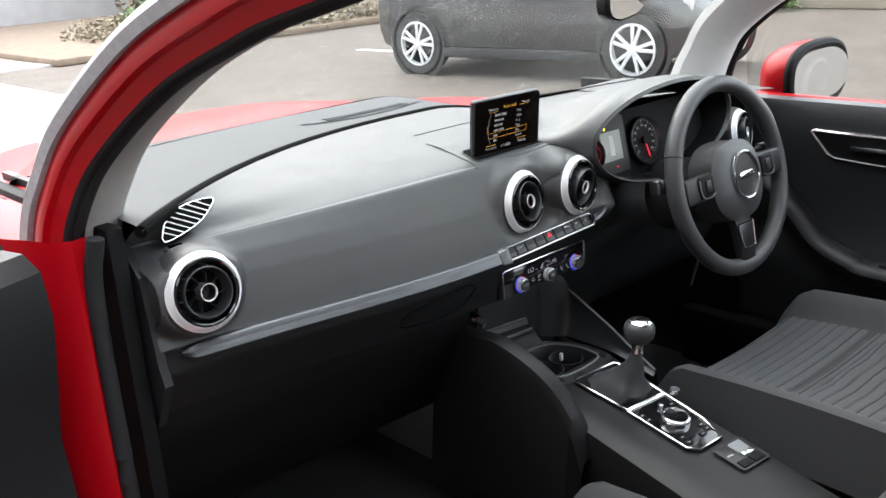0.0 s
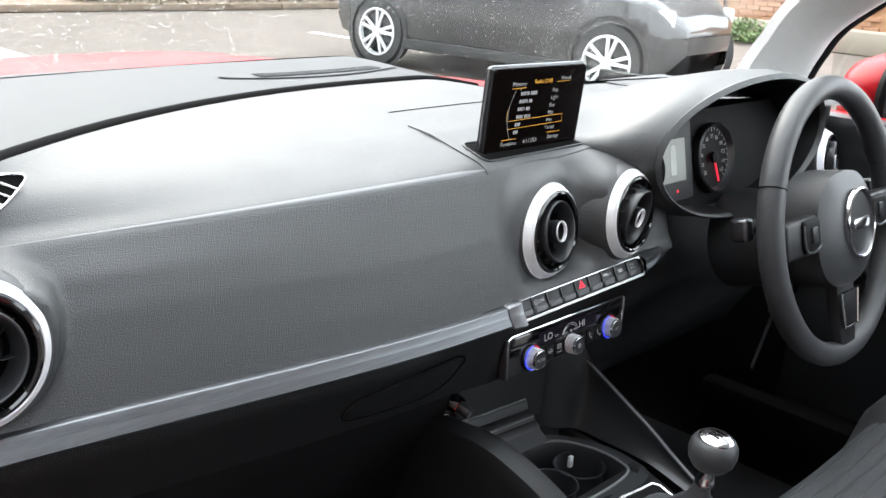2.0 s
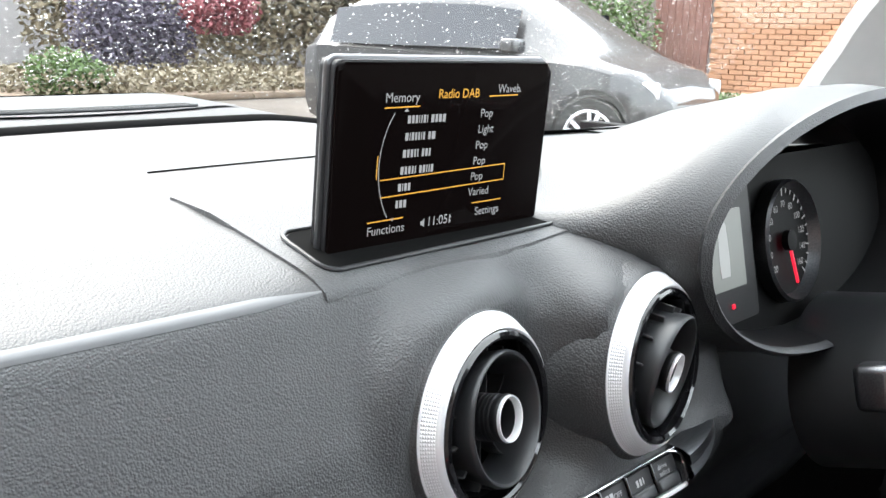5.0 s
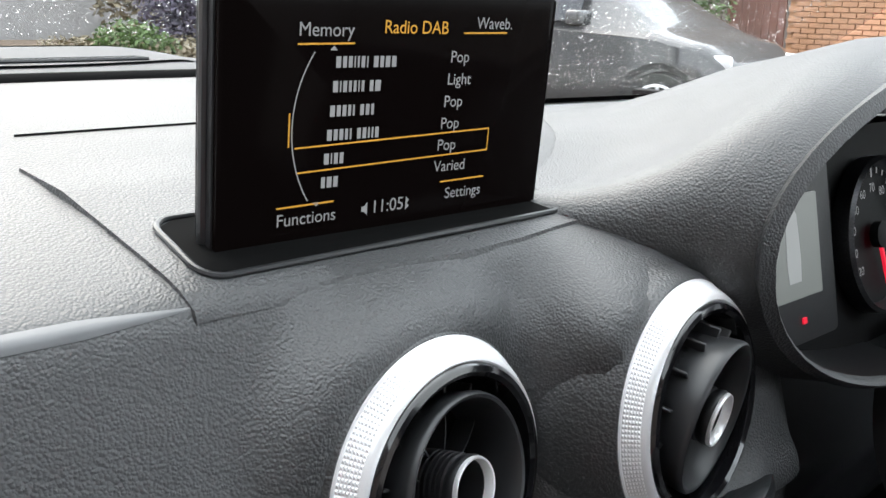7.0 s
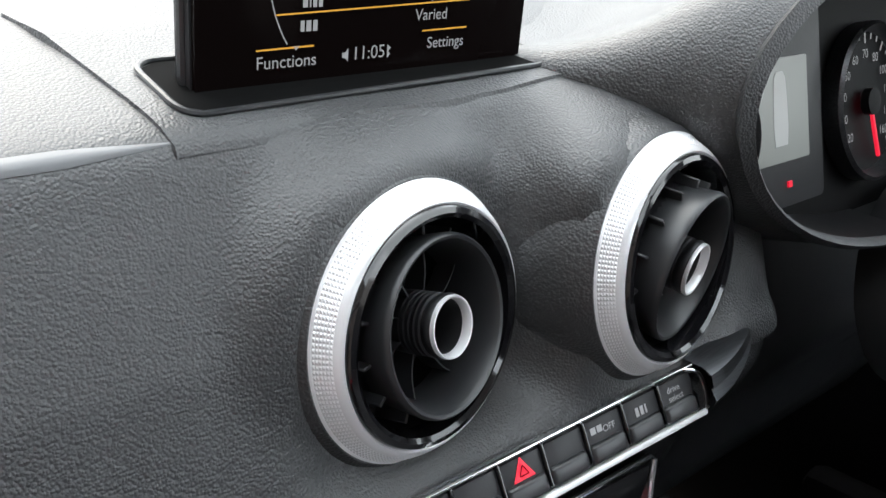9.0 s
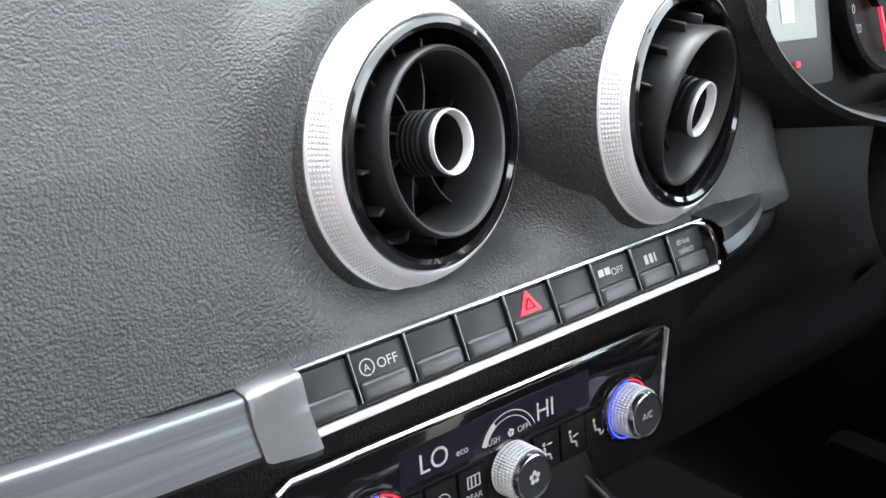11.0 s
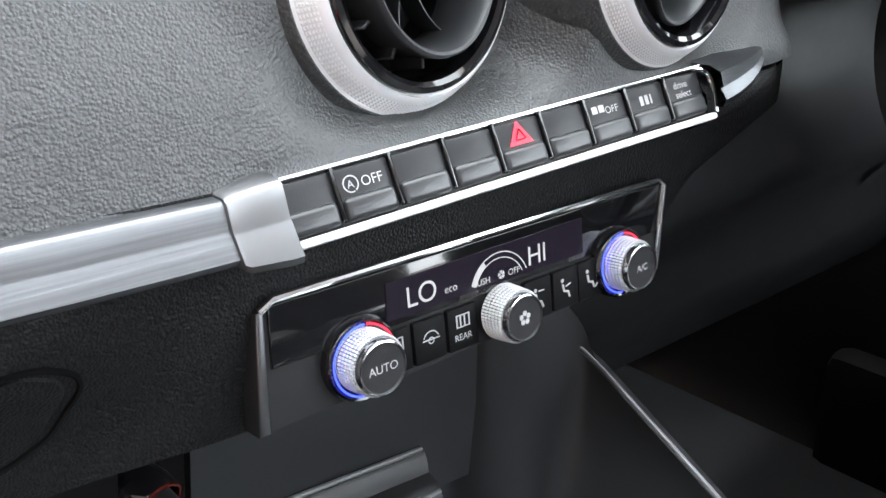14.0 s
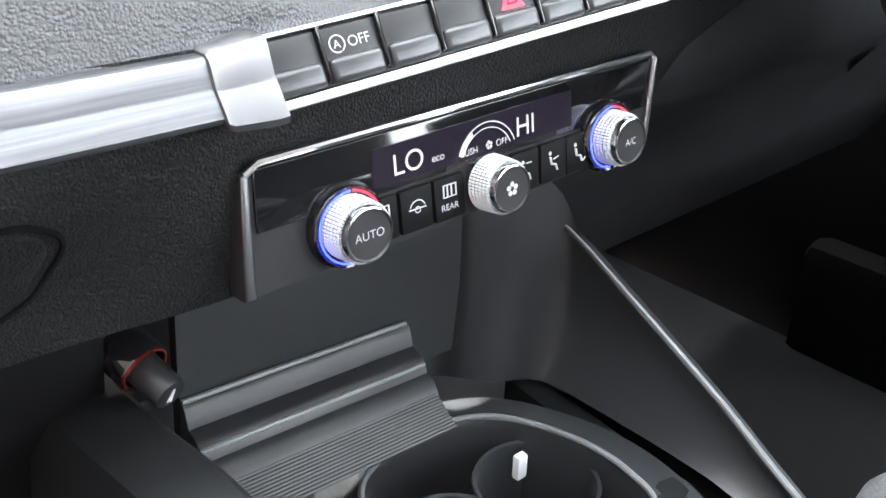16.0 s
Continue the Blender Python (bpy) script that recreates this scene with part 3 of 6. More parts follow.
# ---- round air vents ----
def build_vent(kind_label, m, nozzle_yaw, nozzle_tilt):
    v = thing("air_vent", kind_label, "air vent", m, group="dashboard air vents")
    R = 0.0470
    thin = Matrix.Scale(0.68, 4, (0, 0, 1))  # the ring is a shallow cone
    part("collar", moved(lathe([(R - 0.0030, -0.012), (R + 0.0008, -0.0135), (R + 0.0030, -0.018), (R + 0.0060, -0.034), (R + 0.008, -0.060)], 72), thin), M_DASH, v, "grained collar behind the ring")
    part("chrome_ring", moved(lathe([(R - 0.002, -0.018), (R, -0.0150), (R + 0.0006, -0.0138), (R, -0.0128), (R - 0.0007, -0.0124), (R - 0.0040, -0.0038), (R - 0.0050, -0.0016), (R - 0.0062, -0.0006), (R - 0.0070, -0.0014)], 96), thin), M_RING, v, "satin chrome ring")
    bm = bmesh.new()
    n, k = 170, 6
    for j in range(k):
        f0, f1 = j / k, (j + 0.80) / k
        r0, r1 = R - 0.0007 - 0.0033 * f0, R - 0.0007 - 0.0033 * f1
        h0, h1 = -0.0122 + 0.0084 * f0, -0.0122 + 0.0084 * f1
        for i in range(n):
            a0, a1 = 2 * math.pi * i / n, 2 * math.pi * (i + 0.80) / n
            q = [bm.verts.new((r * math.cos(a), r * math.sin(a), h)) for r, a, h in ((r0, a0, h0), (r0, a1, h0), (r1, a1, h1), (r1, a0, h1))]
            am, rm = (a0 + a1) / 2, (r0 + r1) / 2 + 0.0004
            t = bm.verts.new((rm * math.cos(am), rm * math.sin(am), (h0 + h1) / 2))
            for c in range(4):
                bm.faces.new((q[c], q[(c + 1) % 4], t))
    part("knurled_band", moved(bm, thin), M_RING, v, "knurled chrome band", smooth=False)
    B = 0.0402
    part("gloss_bezel", lathe([(B, -0.006), (B, -0.0004), (B - 0.0008, 0.0008), (B - 0.0026, 0.0012), (B - 0.0042, 0.0002), (B - 0.0050, -0.003), (B - 0.0054, -0.007)], 72), M_PIANO, v, "gloss black inner bezel")
    part("vent_bowl", lathe([(B - 0.0054, -0.007), (B - 0.0056, -0.030), (0.02, -0.042), (0.0, -0.043)], 56), M_BLACK, v, "black bowl behind the nozzle")
    N = Matrix.Translation((0, 0, -0.010)) @ Matrix.Rotation(radians(nozzle_yaw), 4, "Y") @ Matrix.Rotation(radians(-nozzle_tilt), 4, "X") @ Matrix.Translation((0, 0, 0.010))
    noz = part("nozzle", lathe([(0.0284, -0.012), (0.0290, -0.006), (0.0298, -0.001), (0.0302, 0.0018), (0.0300, 0.0034), (0.0292, 0.0042), (0.0282, 0.0038), (0.0274, 0.0022), (0.0262, -0.004), (0.0254, -0.011), (0.0250, -0.016)], 64), M_NOZZLE, v, "dark satin swivelling nozzle", m=N)
    part("nozzle_back", lathe([(0.0250, -0.016), (0.0235, -0.024), (0.0120, -0.030), (0.0, -0.031)], 48), M_BLACK, noz)
    part("nozzle_drum", lathe([(0.0288, -0.006), (0.0284, -0.014), (0.0276, -0.026)], 56), M_HARD, noz, "dark drum")
    part("comb_ring", lathe([(0.0318, -0.0215), (0.0328, -0.0195), (0.0325, -0.0180), (0.0300, -0.0180), (0.0290, -0.0200)], 56), M_NOZZLE, noz)
    for i in range(14):
        a = Matrix.Rotation(2 * math.pi * (i + 0.3) / 14, 4, "Z")
        part("comb_fin", moved(box(0.0270, 0.0326, -0.0006, 0.0006, -0.020, -0.0045, 0.0004, 1), a), M_NOZZLE, noz)
    for i in range(8):
        curve = [Vector((r * math.cos(t), r * math.sin(t), 0)) for r, t in [(0.0085 + 0.0175 * q / 5, radians(45 * i + 18 + 13 * (q / 5) ** 1.5)) for q in range(6)]]
        part("blade", shell([[c + Vector((0, 0, h)) for h in (-0.017, -0.009)] for c in curve], 0.0006, (-math.sin(radians(45 * i + 25)), math.cos(radians(45 * i + 25)), 0)), M_NOZZLE, noz)
    prof = [(0.0098, -0.02)]
    for i in range(5):
        prof += [(0.0106, -0.0075 + 0.0021 * i), (0.0106, -0.0062 + 0.0021 * i), (0.0098, -0.0058 + 0.0021 * i)]
    part("hub", moved(lathe(prof + [(0.0106, 0.0040), (0.0109, 0.0058), (0.0104, 0.0068), (0.0094, 0.0062), (0.0088, 0.000), (0.0080, -0.010), (0.003, -0.011), (0.0025, -0.005), (0.0, -0.0045)], 40), Matrix.Translation((0, 0, -0.003))), M_HARD, noz)
    part("hub_ring", moved(lathe([(0.0102, 0.0060), (0.0105, 0.0076), (0.0102, 0.0084), (0.0096, 0.0083), (0.0093, 0.0074), (0.0090, 0.0050)], 40), Matrix.Translation((0, 0, -0.003))), M_RING, noz, "bright chrome hub ring")
    return v


for (p, yaw, tl, sz, ny, ntl) in VENTS:
    build_vent("round chrome-ringed air vent set in the dashboard", facing(p, yaw, tl) @ Matrix.Scale(sz, 4), ny, ntl)

# ---- side window outlet by the passenger end ----
outlet = thing("side_window_vent", "small slatted side window outlet with pale rim on the dashboard", "air vent",
               Matrix.Translation((-0.606, 0.098, 0.9090)) @ Matrix.Rotation(radians(12), 4, "Z") @ Matrix.Rotation(radians(55), 4, "X") @ Matrix.Scale(0.74, 4))
leaf = [(-0.073, -0.022), (-0.05, 0.004), (-0.015, 0.021), (0.03, 0.026), (0.072, 0.021), (0.055, 0.004), (0.02, -0.014), (-0.03, -0.026), (-0.068, -0.03)]
leaf = [(p.x, p.y) for p in smooth_line([(*q, 0) for q in leaf + leaf[:1]], 5)[:-1]]
part("rim", tube([(x, y, 0.002) for x, y in leaf], 0.0016, 6, closed=True), M_CHROME, outlet, "pale rim")
part("well", prism(leaf, -0.004, 0.001), M_SEAM, outlet)
run = Vector((math.cos(radians(-34)), math.sin(radians(-34)), 0))
across = Vector((-run.y, run.x, 0))
for i in range(8):
    d = -0.045 + 0.0120 * i
    cuts = []
    for (ax, ay), (bx, by) in zip(leaf, leaf[1:] + leaf[:1]):
        p, q = Vector((ax, ay, 0)), Vector((bx, by, 0))
        u, w = p.dot(across) - d, q.dot(across) - d
        if u * w < 0:
            cuts.append(p.lerp(q, u / (u - w)).dot(run))
    if len(cuts) > 1:
        # dark slats drawn in pale headliner colour, which paints their highlights
        part("slat", tube([run * c + across * d + Vector((0, 0, 0.002)) for c in (min(cuts), max(cuts))], 0.0013, 8), M_HEAD, outlet)

# ---- pop-up screen ----
SCR = facing((-0.0067, 0.0740, 0.8815), -0.7, -4.4, -0.5)
screen = thing("popup_screen", "pop-up infotainment screen showing a dark radio list", "screen", SCR)
part("housing", prism(rounded(-0.0765, 0.0810, -0.03, 0.102, 0.004), -0.012, -0.0012, 0.001), M_HARD, screen, "dark housing")
part("edge_frame", tube([(x, y, -0.0065) for x, y in rounded(-0.0767, 0.0812, -0.03, 0.1022, 0.004)], 0.0019, 8, closed=True), M_SATINMETAL, screen, "silver edge")
part("display", prism(rounded(-0.0758, 0.0803, -0.028, 0.1012, 0.004), -0.002, 0.0010, 0.0022, 4), M_SCREEN, screen, "gloss black display glass")


def on_screen(x, y):
    return Matrix.Translation((x, y, 0.0014))


def radio_list():
    words("Memory", 0.0068, M_WHITE, screen, on_screen(-0.0462, 0.0820), "menu_word")
    words("Radio DAB", 0.0068, M_AMBER, screen, on_screen(-0.0100, 0.0833), "menu_word")
    words("Waveb.", 0.0064, M_GREYTEXT, screen, on_screen(0.0355, 0.0855), "menu_word")
    for x0, y0, x1 in ((-0.0463, 0.0790, -0.0225), (0.0290, 0.0834, 0.0525), (-0.0525, 0.0222, -0.0283), (0.0232, 0.0250, 0.0471)):
        flat([(x0, y0), (x1, y0 + 0.0003), (x1, y0 + 0.0010), (x0, y0 + 0.0006)], M_AMBER, "underline", screen, on_screen(0, 0))
    names = ([5, 4, 4, 1.5, 2, 4, 1.5, -2, 5, 4, 5, 5], [5, 1.5, 4, 3, 3, 1.5, 3, -2, 4, 6], [5, 4, 4, 3, 2, -2, 4, 4, 3], [5, 4, 4, 3, 2, -2, 4, 4, 2, 2, 4], [5, 1.5, 4, 4], [4, 5, 4.5])
    kinds = ("Pop", "Light", "Pop", "Pop", "Pop", "Varied")
    for i, (nm, kd) in enumerate(zip(names, kinds)):
        y = 0.0712 - 0.0086 * i
        bars([0.00042 * q for q in nm], 0.0040, -0.0302 - 0.0008 * i, y, M_WHITE, "station_name", screen, on_screen(0, 0), 0.20)
        words(kd, 0.0064, M_WHITE, screen, on_screen(0.0232 - 0.0008 * i, y + 0.0014), "genre_word")
    words("Functions", 0.0066, M_WHITE, screen, on_screen(-0.0526, 0.0157), "menu_word")
    words("11:05", 0.0072, M_WHITE, screen, on_screen(-0.0108, 0.0162), "clock_time")
    words("Settings", 0.0064, M_GREYTEXT, screen, on_screen(0.0262, 0.0182), "menu_word")
    part("mute_icon", prism([(-0.0152, 0.0172), (-0.0140, 0.0172), (-0.0126, 0.0158), (-0.0126, 0.0206), (-0.0140, 0.0192), (-0.0152, 0.0192)], 0.0012, 0.0014), M_WHITE, screen, smooth=False)
    part("wireless_icon", prism([(0.0062, 0.0158), (0.0078, 0.0172), (0.0066, 0.0184), (0.0078, 0.0196), (0.0062, 0.0210)], 0.0012, 0.0014), M_WHITE, screen, smooth=False)
    for y, s in ((0.0772, 1), (0.0232, -1)):
        flat([(-0.0330, y), (-0.0298, y), (-0.0314, y + 0.0016 * s)], M_WHITE, "list_arrow", screen, on_screen(0.0 if s > 0 else -0.0045, 0))
    part("list_arc", moved(arc(0.0475, 0.0480, 146, 213, 24), on_screen(0.0004, 0.0500)), M_WHITE, screen, smooth=False)
    flat([(-0.0488, 0.044), (-0.0482, 0.044), (-0.0482, 0.056), (-0.0488, 0.056)], M_AMBER, "scroll_bar", screen, on_screen(0, 0))
    bm = bmesh.new()
    for x0, x1, y0 in ((-0.0460, 0.0477, 0.0432), (-0.0448, 0.0477, 0.0343)):
        bm.faces.new([bm.verts.new((x, y, 0)) for x, y in ((x0, y0), (x1, y0 + 0.0022), (x1, y0 + 0.0028), (x0, y0 + 0.0006))])
    bm.faces.new([bm.verts.new((x, y, 0)) for x, y in ((0.0473, 0.0365), (0.0478, 0.0365), (0.0478, 0.0457), (0.0473, 0.0457))])
    part("selection_frame", bm, M_AMBER, screen, smooth=False, m=on_screen(0, 0))


radio_list()


# the slot and its raised plate
slot = thing("screen_slot", "raised dashboard plate with a slot for the screen", "trim")


def on_pad(pts, lift):
    return [Vector((x, y, dash_z(x, y) + lift)) for x, y in pts]


plate_rows = []
for i in range(21):
    u_ = -1 + i / 10
    col = [(-0.0095 + u_ * (0.0925 + 0.013 * k / 14), 0.0510 + 0.109 * k / 14) for k in range(15)]
    col = on_pad(col, 0.0013)
    plate_rows.append([col[0] + Vector((0, -0.0015, -0.0035)), *col, col[-1] + Vector((0, 0.0015, -0.0035))])
plate_rows = [[p + Vector((-0.001, 0, -0.0035)) for p in plate_rows[0]], *plate_rows, [p + Vector((0.001, 0, -0.0035)) for p in plate_rows[-1]]]
part("plate", sheet(plate_rows), M_DASH, slot, "grained raised plate")
part("slot_rim", tube(on_pad(rounded(-0.0935, 0.0840, 0.0605, 0.1000, 0.009), 0.0018), 0.0013, 8, closed=True), M_CONSOLE, slot, "satin slot rim")
hole_rows = []
for i in range(25):
    x = -0.0925 + 0.1755 * i / 24
    inset = 0.004 if i in (0, 24) else 0.0
    hole_rows.append(on_pad([(x, 0.0622 + inset + (0.0356 - 2 * inset) * k / 6) for k in range(7)], 0.0021))
part("slot_opening", sheet(hole_rows), M_SEAM, slot, "black opening", smooth=False)
# the joint of the airbag lid
lid = [dash_point(-0.100 + 0.005 * i, 0.335) + Vector((0, 0, 0.0002)) for i in range(38)]
part("airbag_joint", tube(lid, 0.0007, 6), M_SEAM, dashboard, "thin joint of the airbag lid")


# ---- row of switches ----
ROW = Matrix.Translation((0.0042, -0.0108, 0.7442)) @ Matrix.Rotation(radians(-4.5), 4, "Z") @ Matrix.Rotation(radians(-4.5), 4, "Y") @ Matrix.Rotation(radians(66), 4, "X") @ Matrix.Scale(0.975, 4)
switches = thing("switch_row", "row of black switches in a silver surround below the vents", "switch panel", ROW)
W2, H2 = 0.1045, 0.0104
part("surround", box(-W2, W2, -H2, H2, -0.012, -0.001, 0.001), M_HARD, switches)
part("lower_chrome_bar", box(-W2 - 0.002, W2 + 0.004, -H2 - 0.0030, -H2 + 0.0002, -0.006, 0.0018, 0.0012), M_KNURL, switches, "bright silver bar")
part("upper_chrome_line", box(-W2, W2 + 0.003, H2 - 0.0004, H2 + 0.0012, -0.006, 0.0008, 0.0004), M_CHROME, switches, "thin silver line")
part("end_hoop", tube(smooth_line([(W2 - 0.004, H2 + 0.0005, 0.0), (W2 + 0.003, H2 * 0.7, 0.002), (W2 + 0.005, 0, 0.002), (W2 + 0.004, -H2, 0.0012)], 6), 0.0012, 8), M_CHROME, switches)
edges = [-W2 + 2 * W2 * i / 9 for i in range(10)]
for i in range(9):
    a, b = edges[i], edges[i + 1]
    sw = part("switch", box(a + 0.0005, b - 0.0005, -H2 + 0.0012, H2 - 0.0012, -0.006, 0.0006, 0.0011, 2), M_HARD, switches)
    part("switch_lip", box(a + 0.0012, b - 0.0012, -H2 + 0.001, -H2 + 0.0095, -0.004, 0.0026, 0.0022, 4), M_CONSOLE, sw, "rounded lower half")
    if i < 8:
        part("divider", box(b - 0.0007, b + 0.0007, -H2 + 0.002, H2, -0.003, 0.0024, 0.0005, 1), M_PIANO, switches)
top = lambda x, y=0.003: Matrix.Translation((x, y, 0.0010))
mid = lambda i: (edges[i] + edges[i + 1]) / 2
words("OFF", 0.0050, M_GREYTEXT, switches, top(mid(1) - 0.0015, 0.0014), "switch_word")
part("stop_start_icon", moved(arc(0.0026, 0.0031, -60, 290), top(mid(1) - 0.0055, 0.0032)), M_GREYTEXT, switches, smooth=False)
words("A", 0.004, M_GREYTEXT, switches, top(mid(1) - 0.0070, 0.0018), "switch_word")
flat([(-0.0058, -0.0036), (0.0058, -0.0036), (0, 0.0058)], M_REDLIT, "hazard_triangle", switches, top(mid(4), 0.0035))
part("hazard_inner_line", join(*[moved(box(-0.0023, 0.0023, -0.0002, 0.0002, 0, 0.0002), Matrix.Rotation(radians(a), 4, "Z") @ Matrix.Translation((0, -0.0014, 0))) for a in (0, 120, 240)]), M_SEAM, switches, m=top(mid(4), 0.0031) @ Matrix.Translation((0, 0, 0.0003)))
words("OFF", 0.0042, M_GREYTEXT, switches, top(mid(6) - 0.001, 0.002), "switch_word")
bars([0.003, 0.003], 0.003, mid(6) - 0.008, 0.003, M_GREYTEXT, "skid_icon", switches, top(0, 0))
bars([0.002, 0.002, 0.001], 0.004, mid(7) - 0.004, 0.001, M_GREYTEXT, "parking_icon", switches, top(0, 0))
words("drive", 0.0042, M_GREYTEXT, switches, top(mid(8) - 0.006, 0.0038), "switch_word")
words("select", 0.0042, M_GREYTEXT, switches, top(mid(8) - 0.006, -0.0002), "switch_word")

# ---- climate control ----
CLI = facing((0.0040, -0.0001, 0.6858), -1, 6.5) @ Matrix.Rotation(radians(0.9), 4, "Z") @ Matrix.Scale(1.036, 4)
climate = thing("climate_panel", "black climate control panel with knurled silver knobs and lit digits", "climate control", CLI)
out = [(-0.107, -0.024), (-0.1025, 0.0175), (-0.097, 0.0205), (0.0975, 0.0205), (0.1015, 0.0175), (0.0945, -0.020)]
part("backplate", prism([(-0.106, -0.0245), (-0.1015, 0.019), (0.100, 0.019), (0.0945, -0.0215)], -0.012, 0.0), M_HARD, climate)
part("silver_frame", tube([(x, y, 0.0012) for x, y in out[1:]], 0.0014, 8, flat=1.0, up=(0, 0, 1)), M_CHROME, climate, "silver frame")
part("side_frame", prism([(-0.1088, -0.0245), (-0.1044, -0.0245), (-0.1012, 0.0185), (-0.1040, 0.0175)], -0.008, 0.0022, 0.0008), M_SATINMETAL, climate)
part("gloss_fascia", prism([(-0.1005, -0.003), (-0.099, 0.0185), (0.099, 0.0185), (0.0965, -0.003)], -0.002, 0.0012, 0.0004), M_PIANO, climate, "gloss black display fascia")
part("display", prism([(-0.054, -0.0005), (-0.053, 0.0135), (0.0475, 0.0145), (0.0475, -0.0005)], 0.0, 0.0016), M_PURPLE, climate, "faint purple display")
lit = lambda x, y: Matrix.Translation((x, y, 0.0020))
words("LO", 0.0112, M_WHITE, climate, lit(-0.0455, 0.0022), "temperature")
words("eco", 0.0042, M_WHITE, climate, lit(-0.0275, 0.0028), "mode_word")
words("HI", 0.0112, M_WHITE, climate, lit(0.0150, 0.0022), "temperature")
words("PUSH", 0.0036, M_WHITE, climate, lit(-0.0135, 0.0010), "mode_word")
words("OFF", 0.0036, M_WHITE, climate, lit(0.0045, 0.0012), "mode_word")
part("fan_scale", moved(join(arc(0.0150, 0.0155, 20, 160), arc(0.0128, 0.0132, 22, 120), arc(0.0128, 0.0155, 120, 160)), lit(0.0, -0.0035)), M_WHITE, climate, smooth=False)
part("fan_icon", moved(join(*[moved(arc(0.0004, 0.0017, a, a + 55, 6), Matrix.Identity(4)) for a in (0, 72, 144, 216, 288)]), lit(0.001, 0.0026)), M_WHITE, climate, smooth=False)
# row of flat keys
keys = (-0.052, -0.036, -0.020, 0.020, 0.036, 0.051)
for i, x in enumerate(keys):
    part("key", box(x - 0.0074, x + 0.0074, -0.0215 + abs(x) * 0.01, -0.0045, -0.002, 0.0022, 0.0006), M_BLACK, climate)
k = lambda x, y: Matrix.Translation((x, y, 0.0026))
words("MAX", 0.0040, M_GREYTEXT, climate, k(-0.0565, -0.0175), "key_word")
words("REAR", 0.0036, M_GREYTEXT, climate, k(-0.0250, -0.0172), "key_word")
for x in (-0.052, -0.0205):
    part("heat_icon", join(box(x - 0.003, x + 0.003, -0.0122, -0.0118, 0, 0.0002), box(x - 0.003, x + 0.003, -0.0075, -0.0071, 0, 0.0002), *[box(x + q - 0.0003, x + q + 0.0003, -0.0122, -0.0071, 0, 0.0002) for q in (-0.003, -0.0012, 0.0008, 0.003)]), M_GREYTEXT, climate, m=Matrix.Translation((0, 0, 0.0026)), smooth=False)
part("recirculation_icon", moved(join(arc(0.0034, 0.0039, 20, 160), box(-0.004, 0.004, 0.0002, 0.0007, 0, 0.0001), arc(0.0010, 0.0014, 0, 360)), k(-0.036, -0.0128)), M_GREYTEXT, climate, smooth=False)
for n_, x in enumerate((0.0205, 0.036, 0.051)):
    body = [(-0.0012, 0.0000, 0), (-0.0006, -0.0030, 0), (0.0018, -0.0036, 0), (0.0026, -0.0060, 0)]
    arrow = ([(0.0004, 0.0010, 0), (0.0034, 0.0010, 0)], [(0.0006, -0.0012, 0), (0.0034, -0.0004, 0)], [(0.0034, -0.0062, 0), (0.0050, -0.0044, 0)])[n_]
    part("seat_icon", moved(join(moved(arc(0.0, 0.0009, 0, 360, 10), Matrix.Translation((-0.0013, 0.0016, 0))), tube(body, 0.0005, 6), tube(arrow, 0.0003, 6)), k(x - 0.0012, -0.0105)), M_GREYTEXT, climate, smooth=False)


